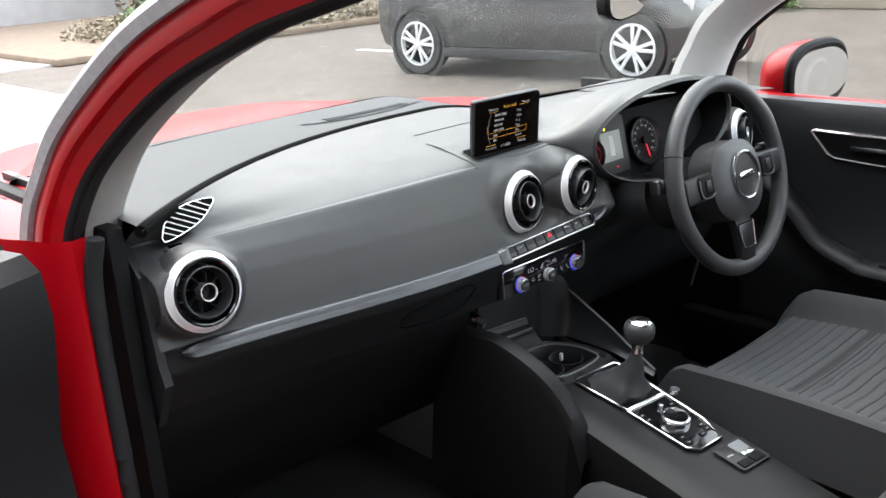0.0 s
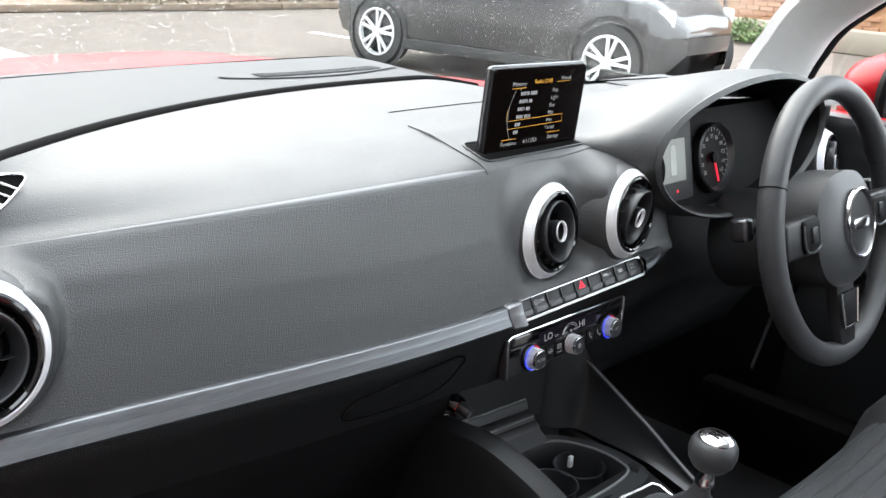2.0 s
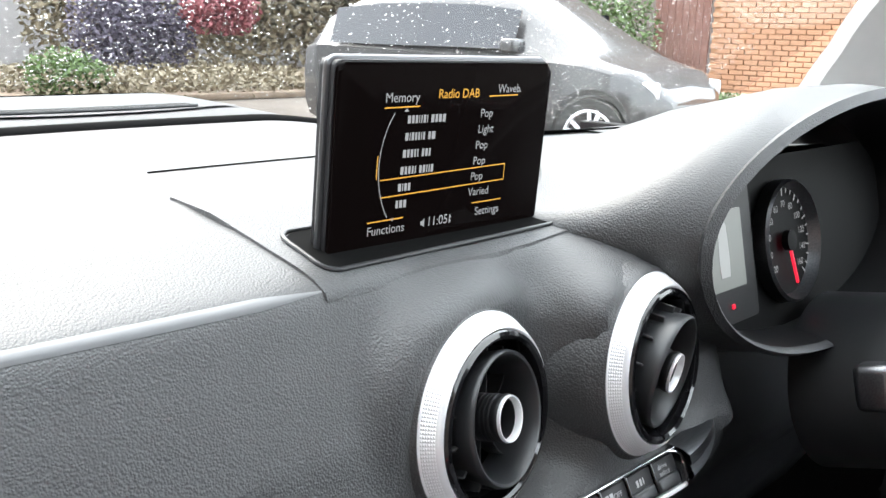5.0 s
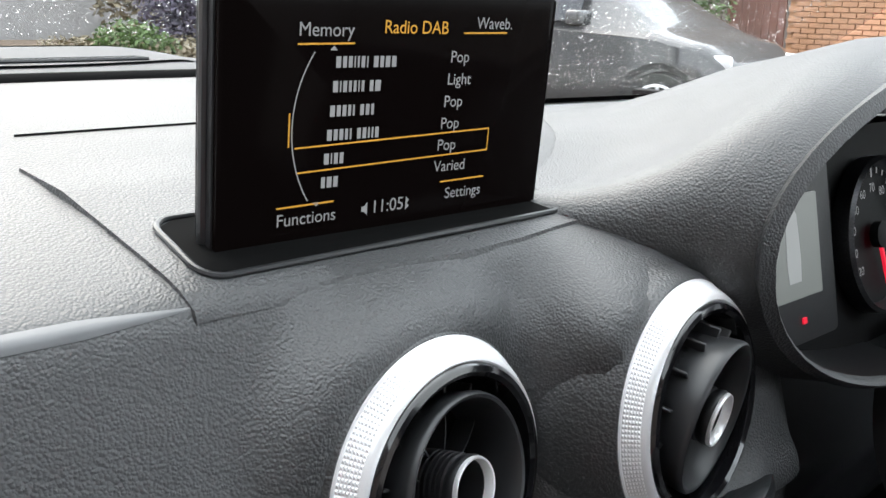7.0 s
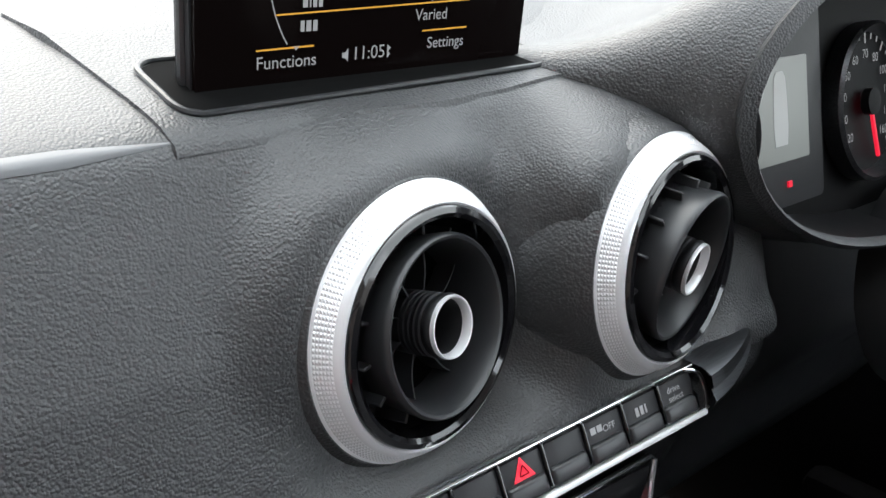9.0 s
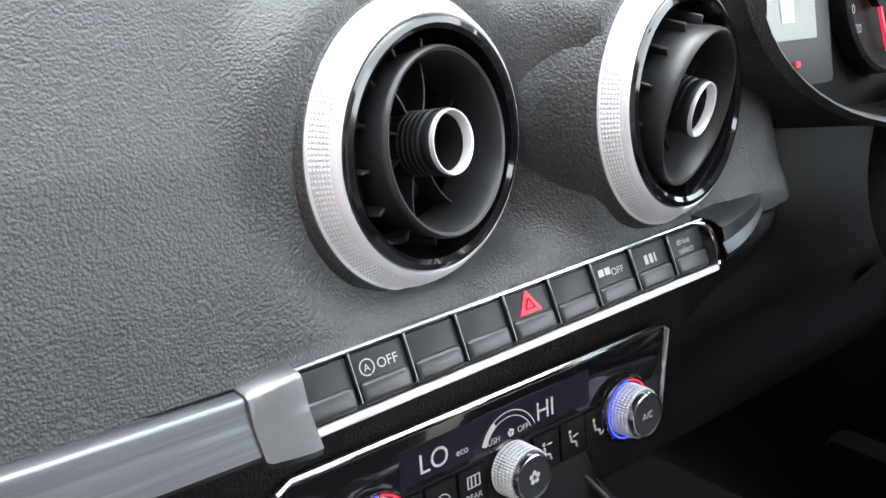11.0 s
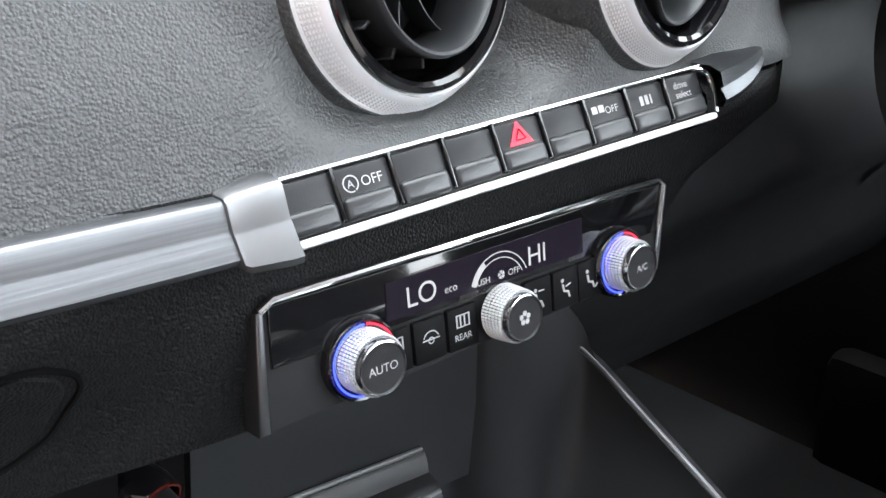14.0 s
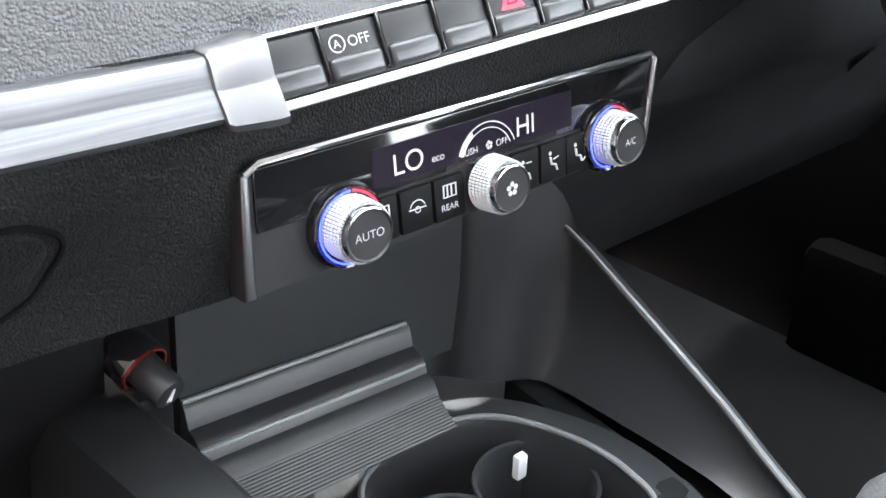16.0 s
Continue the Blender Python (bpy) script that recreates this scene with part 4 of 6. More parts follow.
def knob(x, y, R, face_word, lit_ring):
    kb = part("knob", moved(lathe([(R + 0.0008, 0.001), (R + 0.0006, 0.006), (R * 0.97, 0.0135), (R * 0.93, 0.0150), (R * 0.88, 0.0152)], 48), Matrix.Translation((x, y, 0))), M_CHROME, climate, "knurled silver knob")
    bm = bmesh.new()
    n, rows_ = 54, 6
    for j in range(rows_):
        for i in range(n):
            a0, a1 = 2 * math.pi * i / n, 2 * math.pi * (i + 0.8) / n
            h0, h1 = 0.002 + 0.0018 * j, 0.002 + 0.0018 * (j + 0.8)
            rr = R + 0.0009 - 0.0001 * j
            q = [bm.verts.new((x + rr * math.cos(a), y + rr * math.sin(a), h)) for a, h in ((a0, h0), (a1, h0), (a1, h1), (a0, h1))]
            t = bm.verts.new((x + (rr + 0.0005) * math.cos((a0 + a1) / 2), y + (rr + 0.0005) * math.sin((a0 + a1) / 2), (h0 + h1) / 2))
            for c in range(4):
                bm.faces.new((q[c], q[(c + 1) % 4], t))
    part("knurling", bm, M_KNURL, kb, smooth=False)
    part("knob_face", moved(lathe([(R * 0.88, 0.0152), (R * 0.84, 0.0146), (0, 0.0143)], 40), Matrix.Translation((x, y, 0))), M_HARD, kb, "black knob face")
    if face_word:
        words(face_word, 0.0044 if len(face_word) > 3 else 0.0042, M_GREYTEXT, kb, Matrix.Translation((x, y - 0.0015, 0.0150)), "knob_word", "CENTER")
    else:
        part("fan_mark", join(*[moved(arc(0.0, 0.0011, 0, 360, 8), Matrix.Translation((x + 0.0019 * math.cos(radians(a)), y + 0.0019 * math.sin(radians(a)), 0.0149))) for a in (90, 162, 234, 306, 18)]), M_GREYTEXT, kb, smooth=False)
    if lit_ring:
        part("collar", moved(lathe([(R + 0.0052, 0.0), (R + 0.0050, 0.0030), (R + 0.0040, 0.0042), (R + 0.0028, 0.0036), (R + 0.001, 0.0030)], 48), Matrix.Translation((x, y, 0))), M_PIANO, climate, "gloss black collar")
        part("cold_light", moved(arc(R + 0.0021, R + 0.0029, 85, 268, 40), Matrix.Translation((x, y, 0.0044))), M_BLUELIT, climate, "lit blue arc", smooth=False)
        part("hot_light", moved(arc(R + 0.0021, R + 0.0029, 18, 82, 20), Matrix.Translation((x, y, 0.0044))), M_REDLIT, climate, "lit red arc", smooth=False)
    return kb


knob(-0.0665, -0.010, 0.0105, "AUTO", True)
knob(0.0690, -0.010, 0.0105, "A/C", True)
knob(0.0, -0.012, 0.0100, "", False)

# ---- storage tray and console ----
console = thing("centre_console", "black plastic centre console with storage tray and cup holders", "console", kind="structure")


def con_x(y):
    return 0.008 + 0.10 * (y + 0.08)


TR = Matrix.Translation((-0.023, 0.056, 0.5625)) @ Matrix.Rotation(radians(4.0), 4, "Y")
part("tray_back", moved(box(-0.083, 0.14, 0.012, 0.018, -0.02, 0.12), TR), M_CONSOLE, console)
part("tray_ridge", moved(sheet([[Vector((x, y, z)) for y, z in ((0.014, 0.010), (0.010, 0.0092), (0.007, 0.006), (0.004, -0.002), (-0.002, -0.004), (-0.006, -0.007), (-0.008, -0.012), (-0.014, -0.014), (-0.018, -0.020))] for x in (-0.083, 0.0, 0.042)]), TR), M_HARD, console, "stepped ridge")
# slim pale tubes stand in for the glints on the ridge's two edges
for y, z in ((0.0098, 0.0090), (-0.0062, -0.0072)):
    part("ridge_highlight", moved(tube([(-0.083, y, z), (0.0, y, z), (0.041, y, z)], 0.0013, 8), TR), M_EDGE_LIGHT, console, "pale line painted as the ridge highlight")
mat_rows = []
for k in range(30):
    y = -0.014 - 0.0007 * k
    mat_rows.append([Vector((x, y, -0.017 + (y + 0.014) * 0.62 + (0.0004 if k % 2 else 0))) for x in (-0.083, 0.0, 0.041)])
part("ribbed_mat", moved(sheet(mat_rows), TR), M_HARD, console, "fine ribbed rubber mat")
# right wall from the corner post to the rail, one smooth skin
top_e = smooth_line([(0.0300, 0.075, 0.672), (0.0480, 0.074, 0.668), (0.0575, 0.064, 0.662), (0.0760, 0.057, 0.650), (0.1110, 0.050, 0.622), (0.1180, 0.036, 0.594), (0.1180, 0.008, 0.578), (0.1180, -0.060, 0.542), (0.1180, -0.094, 0.521), (0.1180, -0.15, 0.492)], 8)
low_e = smooth_line([(0.0240, 0.075, 0.52), (0.0440, 0.074, 0.52), (0.0550, 0.063, 0.52), (0.0720, 0.053, 0.515), (0.0930, 0.044, 0.512), (0.1010, 0.030, 0.510), (0.1070, -0.015, 0.506), (0.1090, -0.050, 0.504), (0.1100, -0.080, 0.500), (0.1120, -0.15, 0.480)], 8)
part("tray_side", ribbon([[a.lerp(b, q) + Vector((0.006 * math.sin(math.pi * q), 0, 0)) for a, b in zip(top_e, low_e)] for q in (0, 0.15, 0.35, 0.6, 0.85, 1.0)]), M_CONSOLE, console, "satin inner wall of the tray")
arm = smooth_line([(0.112, 0.060, 0.610), (0.119, 0.037, 0.594), (0.120, 0.008, 0.578), (0.120, -0.023, 0.562), (0.120, -0.060, 0.542), (0.120, -0.094, 0.521), (0.119, -0.15, 0.490)], 10)
part("side_rail", ribbon([[p + Vector(o) for p in arm] for o in ((-0.003, 0, -0.001), (-0.001, 0, 0.0015), (0.003, 0, 0.001), (0.007, 0, -0.004), (0.010, 0, -0.03), (0.012, 0, -0.30))]), M_HARD, console, "dark side rail")
# a pale tube paints the bright glint along the rail
part("rail_highlight", tube([p + Vector((-0.0015, 0, 0.0006)) for p in arm], [0.0008 + 0.0012 * i / (len(arm) - 1) for i in range(len(arm))], 8), M_EDGE_LIGHT, console, "pale line painted as the rail highlight")
arm = smooth_line([(-0.140, 0.11, 0.602), (-0.138, 0.04, 0.604), (-0.132, -0.03, 0.602), (-0.126, -0.12, 0.566), (-0.122, -0.175, 0.51), (-0.121, -0.20, 0.44)], 10)
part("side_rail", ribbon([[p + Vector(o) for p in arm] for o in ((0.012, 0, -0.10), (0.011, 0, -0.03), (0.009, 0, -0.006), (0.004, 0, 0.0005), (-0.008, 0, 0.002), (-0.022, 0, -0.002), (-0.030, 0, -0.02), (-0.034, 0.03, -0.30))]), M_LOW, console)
ztop = lambda y: 0.506 + 0.155 * (y + 0.081)
rows = []
for y in [0.06 - 0.02 * i for i in range(36)]:
    c = con_x(y)
    z = ztop(y) if y < -0.05 else ztop(-0.05) - 0.004
    dip = 0.075 if -0.055 < y < 0.085 else 0.0
    wl, wr = 0.118, 0.092 - 0.02 * max(0.0, min(1.0, (-y - 0.05) / 0.3))
    rows.append([Vector((x, y, zz)) for x, zz in ((c - wl - 0.012, 0.24), (c - wl - 0.006, z - 0.03), (c - wl, z - 0.008), (c - wl + 0.012, z - 0.001), (c - 0.075, z), (c - 0.074, z - dip), (c + 0.066, z - dip), (c + 0.067, z), (c + wr - 0.01, z - 0.001), (c + wr, z - 0.008), (c + wr + 0.004, z - 0.04), (c + wr + 0.01, 0.24))])
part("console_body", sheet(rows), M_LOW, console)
# cup holder: one rounded opening with two wells
rim = smooth_line([(-0.0280, 0.0000, 0.511), (-0.0160, 0.0440, 0.511), (0.0140, 0.0610, 0.511), (0.0500, 0.0610, 0.511), (0.0780, 0.0450, 0.511), (0.0950, 0.0080, 0.511), (0.0970, -0.0270, 0.510), (0.0840, -0.0520, 0.509), (0.0240, -0.0570, 0.508), (-0.0200, -0.0480, 0.509), (-0.0280, 0.0000, 0.511)], 8)[:-1]
rim = [p + Vector((-0.022, -0.014, 0)) for p in rim]
mid_c = Vector((0.014, -0.011, 0.511))
ring_at = lambda s, dz: [mid_c + (p - mid_c) * s + Vector((0, 0, dz)) for p in rim]
part("cup_holder_deck", sheet([ring_at(1.34, -0.002), ring_at(1.15, -0.0015), ring_at(1.03, -0.0005), ring_at(1.0, -0.001)], close_v=True), M_CONSOLE, console, "dark satin deck")
# rim in pale grey, so its highlight is in the colour
part("cup_holder_rim", tube(ring_at(1.0, 0.0005), 0.0017, 8, closed=True), M_EDGE_LIGHT, console, "cup holder rim with its highlight painted pale")
part("cup_holder_well", sheet([ring_at(1.0, -0.001), ring_at(0.95, -0.006), ring_at(0.93, -0.050), ring_at(0.01, -0.055)], close_v=True), M_HARD, console, "dark cup holder well")
for cx_, cy_ in ((-0.016, -0.012), (0.044, -0.008)):
    part("cup_ledge", moved(lathe([(0.0330, -0.012), (0.0325, -0.0105), (0.0305, -0.0110), (0.0295, -0.05)], 40), Matrix.Translation((cx_, cy_, 0.511))), M_CONSOLE, console, "inner cup ledge")
part("cup_clip", box(0.050, 0.057, 0.010, 0.015, 0.484, 0.499, 0.001), M_KNURL, console, "pale retaining clip")
# lighter socket plug
plug = thing("lighter_plug", "black cigarette lighter plug with a copper ring in its socket", "lighter", facing((-0.1280, 0.0455, 0.6165), 14, -22) @ Matrix.Scale(0.70, 4))
part("socket", lathe([(0.0155, -0.02), (0.0155, 0.001), (0.0145, 0.003), (0.0125, 0.002)], 32), M_PIANO, plug)
part("copper_ring", lathe([(0.0150, 0.0015), (0.0147, 0.0036), (0.0136, 0.0036), (0.0130, 0.0015)], 32), material("copper_ring", (0.25, 0.03, 0.02), 0.25, metal=0.7), plug, "reddish ring")
part("plug_body", lathe([(0.0100, 0.0), (0.0100, 0.022), (0.0092, 0.024), (0.0, 0.0242)], 32), M_HARD, plug)
flat([(-0.003, -0.004), (0.001, -0.006), (0.002, 0.004), (0.000, 0.005)], M_GREYTEXT, "plug_icon", plug, Matrix.Translation((0, 0, 0.0246)))

# ---- gear lever ----
CON = Matrix.Translation((0.003, -0.204, 0.4905)) @ Matrix.Rotation(radians(8.8), 4, "X") @ Matrix.Rotation(radians(-5.5), 4, "Z")
lever = thing("gear_lever", "manual gear lever with chrome-capped knob and leather gaiter", "gear lever", CON)
bez = [(-0.050, 0.105), (-0.044, 0.112), (0.050, 0.112), (0.056, 0.104), (0.050, -0.004), (-0.040, -0.004)]
part("bezel", tube([(x, y, 0.0015) for x, y in bez], 0.0028, 8, closed=True), M_CHROME, lever, "satin silver bezel")
part("gaiter_base", prism(bez, -0.004, 0.0005), M_BLACK, lever)
gait = []
for h, s in ((0.0, 1.0), (0.012, 0.93), (0.024, 0.70), (0.034, 0.52), (0.048, 0.42), (0.06, 0.30), (0.072, 0.20), (0.080, 0.17)):
    ring_ = []
    for i in range(28):
        a = 2 * math.pi * i / 28
        wob = 1 + 0.07 * math.sin(a * 7 + h * 90) * (1 - h / 0.09)
        ring_.append(Vector((0.003 + 0.043 * s * wob * math.copysign(abs(math.cos(a)) ** 0.6, math.cos(a)), 0.053 - 0.025 * min(1, h / 0.06) + 0.048 * s * wob * math.copysign(abs(math.sin(a)) ** 0.6, math.sin(a)), h)))
    gait.append(ring_)
part("gaiter", sheet(gait, close_v=True), M_LEATHER, lever, "black leather gaiter")
LV = Matrix.Translation((0.006, 0.028, 0.078)) @ Matrix.Rotation(radians(-3), 4, "X")
part("collar", moved(lathe([(0.0085, 0.0), (0.0105, 0.002), (0.0105, 0.006), (0.0092, 0.008), (0.0088, 0.020), (0.010, 0.026)], 32), LV), M_CHROME, lever, "chrome collar")
part("knob", moved(lathe([(0.010, 0.020), (0.0180, 0.0245), (0.0240, 0.0330), (0.0260, 0.0430), (0.0250, 0.0510), (0.0218, 0.0565), (0.0180, 0.0590)], 40), LV), M_LEATHER, lever, "black leather knob")
cap = part("knob_cap", moved(lathe([(0.0192, 0.0578), (0.0188, 0.0598), (0.0165, 0.0615), (0.0110, 0.0632), (0.0, 0.0640)], 40), LV), M_CHROME, lever, "polished silver cap")
part("shift_pattern", moved(join(*[box(x - 0.0006, x + 0.0006, -0.006, 0.006, 0.0634, 0.0645) for x in (-0.006, 0, 0.006)], box(-0.006, 0.006, -0.0006, 0.0006, 0.0634, 0.0645)), LV), M_SEAM, cap)

# ---- controller block behind the lever ----
mmi = thing("media_controller", "media controller with a round silver-ringed dial on the console", "control panel", CON)
bez = [(-0.042, -0.008), (0.050, -0.008), (0.046, -0.090), (0.030, -0.140), (-0.026, -0.142), (-0.040, -0.128)]
part("bezel", tube([(x, y, 0.0015) for x, y in bez], 0.0026, 8, closed=True), M_CHROME, mmi, "satin silver bezel")
part("plate", prism(bez, -0.004, 0.0008), M_PIANO, mmi, "gloss black plate")
part("dial_ring", moved(lathe([(0.0245, 0.0), (0.0245, 0.008), (0.0235, 0.011), (0.0205, 0.012), (0.0195, 0.0105)], 48), Matrix.Translation((0.004, -0.068, 0))), M_CHROME, mmi, "silver dial ring")
part("dial_face", moved(lathe([(0.0197, 0.0108), (0.018, 0.0104), (0.0, 0.0102)], 40), Matrix.Translation((0.004, -0.068, 0))), M_PIANO, mmi)
for x, y in ((-0.032, -0.030), (-0.032, -0.044), (0.030, -0.100), (0.030, -0.112), (-0.024, -0.106), (0.036, -0.034), (-0.024, -0.120), (0.012, -0.118)):
    part("key", box(x - 0.006, x + 0.006, y - 0.0045, y + 0.0045, 0.0, 0.0022, 0.0006), M_BLACK, mmi)
    part("key_mark", box(x - 0.003, x + 0.003, y - 0.0006, y + 0.0006, 0.0022, 0.0025), M_GREYTEXT, mmi)
part("toggle", moved(box(-0.003, 0.003, -0.004, 0.004, 0, 0.008, 0.001), Matrix.Translation((0.012, -0.030, 0))), M_CHROME, mmi, "chrome toggle")
vol = thing("volume_knob", "small chrome volume knob on the console beside the lever", "knob", CON @ Matrix.Translation((0.0645, -0.016, 0.0)))
part("knob_skirt", lathe([(0.0100, -0.006), (0.0100, 0.004), (0.0092, 0.010), (0.0080, 0.0115)], 32), M_CHROME, vol)
part("knob_cap", lathe([(0.0082, 0.0113), (0.006, 0.0108), (0.0, 0.0106)], 28), M_ALU, vol)
brake = thing("parking_brake_switch", "parking brake and hold switches on the console", "switch", CON @ Matrix.Translation((0.022, -0.185, 0)))
part("surround", prism(rounded(-0.034, 0.034, -0.030, 0.030, 0.006), -0.004, 0.0012, 0.0005), M_HARD, brake)
part("lever_well", prism(rounded(-0.004, 0.026, 0.000, 0.026, 0.004), 0.0, 0.0018), M_PIANO, brake)
part("rocker", box(-0.004, 0.026, -0.008, 0.0, 0.0, 0.0045, 0.0012), M_CHROME, brake, "silver edged rocker")
for i in range(2):
    part("switch", box(-0.028 + 0.028 * i, -0.003 + 0.028 * i, -0.026, -0.011, 0.0, 0.0032, 0.001), M_BLACK, brake)
bars([0.002] * 5, 0.0035, -0.028, 0.004, M_GREYTEXT, "label_bars", brake, Matrix.Translation((0, 0, 0.0016)))

# ---- instrument cluster ----
cluster = thing("instrument_cluster", "instrument cluster with a grey display and round dials", "dials", facing((0.364, 0.0295, 0.8547), 0, 12))
part("backplate", prism(rounded(-0.165, 0.175, -0.070, 0.060, 0.04), -0.012, -0.004), M_BLACK, cluster)


def dial(x, r, red_from):
    d = part("dial_face", lathe([(r, 0.0), (0.0, -0.002)], 48), M_BLACK, cluster, "black dial face", m=Matrix.Translation((x, -0.006, 0)))
    part("dial_rim", lathe([(r + 0.004, -0.003), (r + 0.004, 0.007), (r + 0.002, 0.009), (r, 0.004), (r - 0.002, 0.0)], 48), M_ALU, d, "silver dial rim")
    for i in range(25):
        a = radians(225 - 270 * i / 24)
        q = moved(box(r * (0.86 if i % 3 else 0.80), r * 0.94, -0.0005, 0.0005, 0.0006, 0.001), Matrix.Rotation(a, 4, "Z"))
        part("tick", q, M_REDLIT if i > red_from else M_WHITE, d, smooth=False)
    for i, mark in enumerate((20, 30, 40, 50, 60, 70, 80, 100, 120, 140, 160) if red_from > 0 else ()):
        a = radians(222 - 26.4 * i)
        words(str(mark), r * 0.17, M_WHITE, d, Matrix.Translation((r * 0.66 * math.cos(a), r * 0.66 * math.sin(a) - r * 0.06, 0.0008)), "dial_figure", "CENTER")
    if red_from < 0:
        return
    part("needle", moved(box(-0.004, r * 0.82, -0.0012, 0.0012, 0.002, 0.004, 0.0004), Matrix.Rotation(radians(-75), 4, "Z")), M_REDLIT, d, "red needle")
    part("needle_hub", lathe([(0.008, 0.001), (0.008, 0.006), (0.0, 0.007)], 24), M_BLACK, d)


dial(-0.033, 0.043, 30)
dial(-0.190, 0.024, -1)
part("display", prism(rounded(-0.1640, -0.1060, -0.027, 0.028, 0.001), -0.001, 0.003), M_LCD, cluster, "pale grey display with a car shape")
part("display_frame", prism(rounded(-0.169, -0.088, -0.052, 0.054, 0.004), -0.004, 0.0012), M_HARD, cluster)
part("car_shape", moved(prism([(-0.0062, -0.019), (0.0062, -0.019), (0.0072, -0.008), (0.0066, 0.006), (0.0056, 0.017), (0.003, 0.020), (-0.003, 0.020), (-0.0056, 0.017), (-0.0066, 0.006), (-0.0072, -0.008)], 0.0030, 0.0034), Matrix.Translation((-0.1350, 0.001, 0))), material("display_grey", (0.32, 0.33, 0.33), 0.4, emit=(0.8, 0.84, 0.82), glow=0.045), cluster)
part("fuel_light", moved(box(-0.0019, 0.0019, -0.0028, 0.0028, 0.0, 0.001), Matrix.Translation((-0.1480, 0.0350, 0.0014))), material("lit_yellow", (0.5, 0.45, 0.02), 0.5, emit=(0.9, 0.85, 0.05), glow=0.5), cluster, "lit yellow warning light")
part("warning_light", moved(box(-0.0018, 0.0018, -0.0016, 0.0016, 0.0, 0.001), Matrix.Translation((-0.1260, -0.040, 0.0014))), M_REDLIT, cluster, "lit red warning light")

# ---- steering wheel ----
WH = facing((0.383, -0.130, 0.787), 0, 14) @ Matrix.Scale(0.955, 4)
wheel = thing("steering_wheel", "black leather three-spoke steering wheel with silver accents", "steering wheel", WH)
rim_pts = [(0.183 * math.cos(2 * math.pi * i / 72), 0.183 * math.sin(2 * math.pi * i / 72) * (0.985 if math.sin(2 * math.pi * i / 72) < 0 else 1), 0.0) for i in range(72)]
part("rim", tube(rim_pts, [0.0165 + 0.002 * max(0, 1 - abs(abs(math.degrees(2 * math.pi * i / 72 - math.pi)) - 150) / 15) for i in range(72)], 14, closed=True, flat=1.05), M_LEATHER, wheel, "black leather rim")
for a in (158, 22):
    q = [(0.183 + 0.0169 * math.cos(2 * math.pi * i / 16), 0, 0.0172 * math.sin(2 * math.pi * i / 16)) for i in range(16)]
    part("rim_seam", moved(tube(q, 0.0008, 6, up=(0, 1, 0), closed=True), Matrix.Rotation(radians(a), 4, "Z")), M_SEAM, wheel)
part("airbag_cover", sheet([[Vector((0.088 * s * math.copysign(abs(math.cos(a)) ** 0.8, math.cos(a)), 0.078 * s * math.copysign(abs(math.sin(a)) ** 0.85, math.sin(a)) - 0.008, 0.036 - 0.020 * s ** 3 - (0.05 if s > 1 else 0))) for a in [2 * math.pi * k / 40 for k in range(40)]] for s in (0.001, 0.3, 0.6, 0.8, 0.92, 1.0, 1.02)], close_v=True), M_LEATHER, wheel, "black airbag cover")
part("badge_ring", moved(lathe([(0.0475, 0.034), (0.0475, 0.0385), (0.0455, 0.040), (0.0435, 0.0385), (0.0430, 0.034)], 56), Matrix.Scale(0.92, 4, (1, 0, 0))), M_CHROME, wheel, "satin silver ring")
part("badge_disc", moved(lathe([(0.044, 0.0355), (0.0, 0.037)], 48), Matrix.Scale(0.92, 4, (1, 0, 0))), M_HARD, wheel)
part("emblem", prism(rounded(-0.024, 0.024, -0.007, 0.007, 0.0065), 0.0365, 0.0388, 0.0008), M_CHROME, wheel, "plain silver emblem")
for s in (-1, 1):
    sp = part("spoke", moved(box(0.062, 0.172, -0.024, 0.026, -0.004, 0.016, 0.006, 3), Matrix.Rotation(0 if s > 0 else math.pi, 4, "Z")), M_HARD, wheel)
    part("button_pad", moved(box(0.086, 0.132, -0.020, 0.022, 0.012, 0.021, 0.005, 3), Matrix.Scale(s, 4, (1, 0, 0))), M_BLACK, wheel)
    part("silver_surround", moved(tube(smooth_line([(0.131, 0.016, 0.019), (0.1315, -0.010, 0.0200), (0.124, -0.0195, 0.0205), (0.104, -0.0205, 0.0210), (0.088, -0.016, 0.0205)], 5), 0.0018, 6), Matrix.Scale(s, 4, (1, 0, 0))), M_ALU, wheel, "silver surround")
    part("roller", moved(box(0.100, 0.116, -0.010, 0.012, 0.019, 0.024, 0.002, 2), Matrix.Scale(s, 4, (1, 0, 0))), M_HARD, wheel)
part("lower_spoke", prism([(-0.030, -0.055), (0.030, -0.055), (0.023, -0.172), (-0.023, -0.172)], -0.004, 0.012, 0.004), M_HARD, wheel)
part("spoke_insert", prism([(-0.024, -0.096), (0.024, -0.096), (0.019, -0.140), (-0.019, -0.140)], 0.010, 0.0165, 0.001), M_ALU, wheel, "silver spoke insert")
part("insert_frame", tube([(x, y, 0.0165) for x, y in ((-0.026, -0.094), (0.026, -0.094), (0.020, -0.143), (-0.020, -0.143))], 0.0018, 6, closed=True), M_CHROME, wheel)
column = thing("steering_column", "black steering column shroud with stalks and key", "steering column", WH)
part("shroud", moved(lathe([(0.085, -0.14), (0.080, -0.07), (0.072, -0.03), (0.05, -0.02)], 40), Matrix.Translation((-0.01, -0.02, 0)) @ Matrix.Scale(0.85, 4, (0, 1, 0))), M_CONSOLE, column, "black shroud")
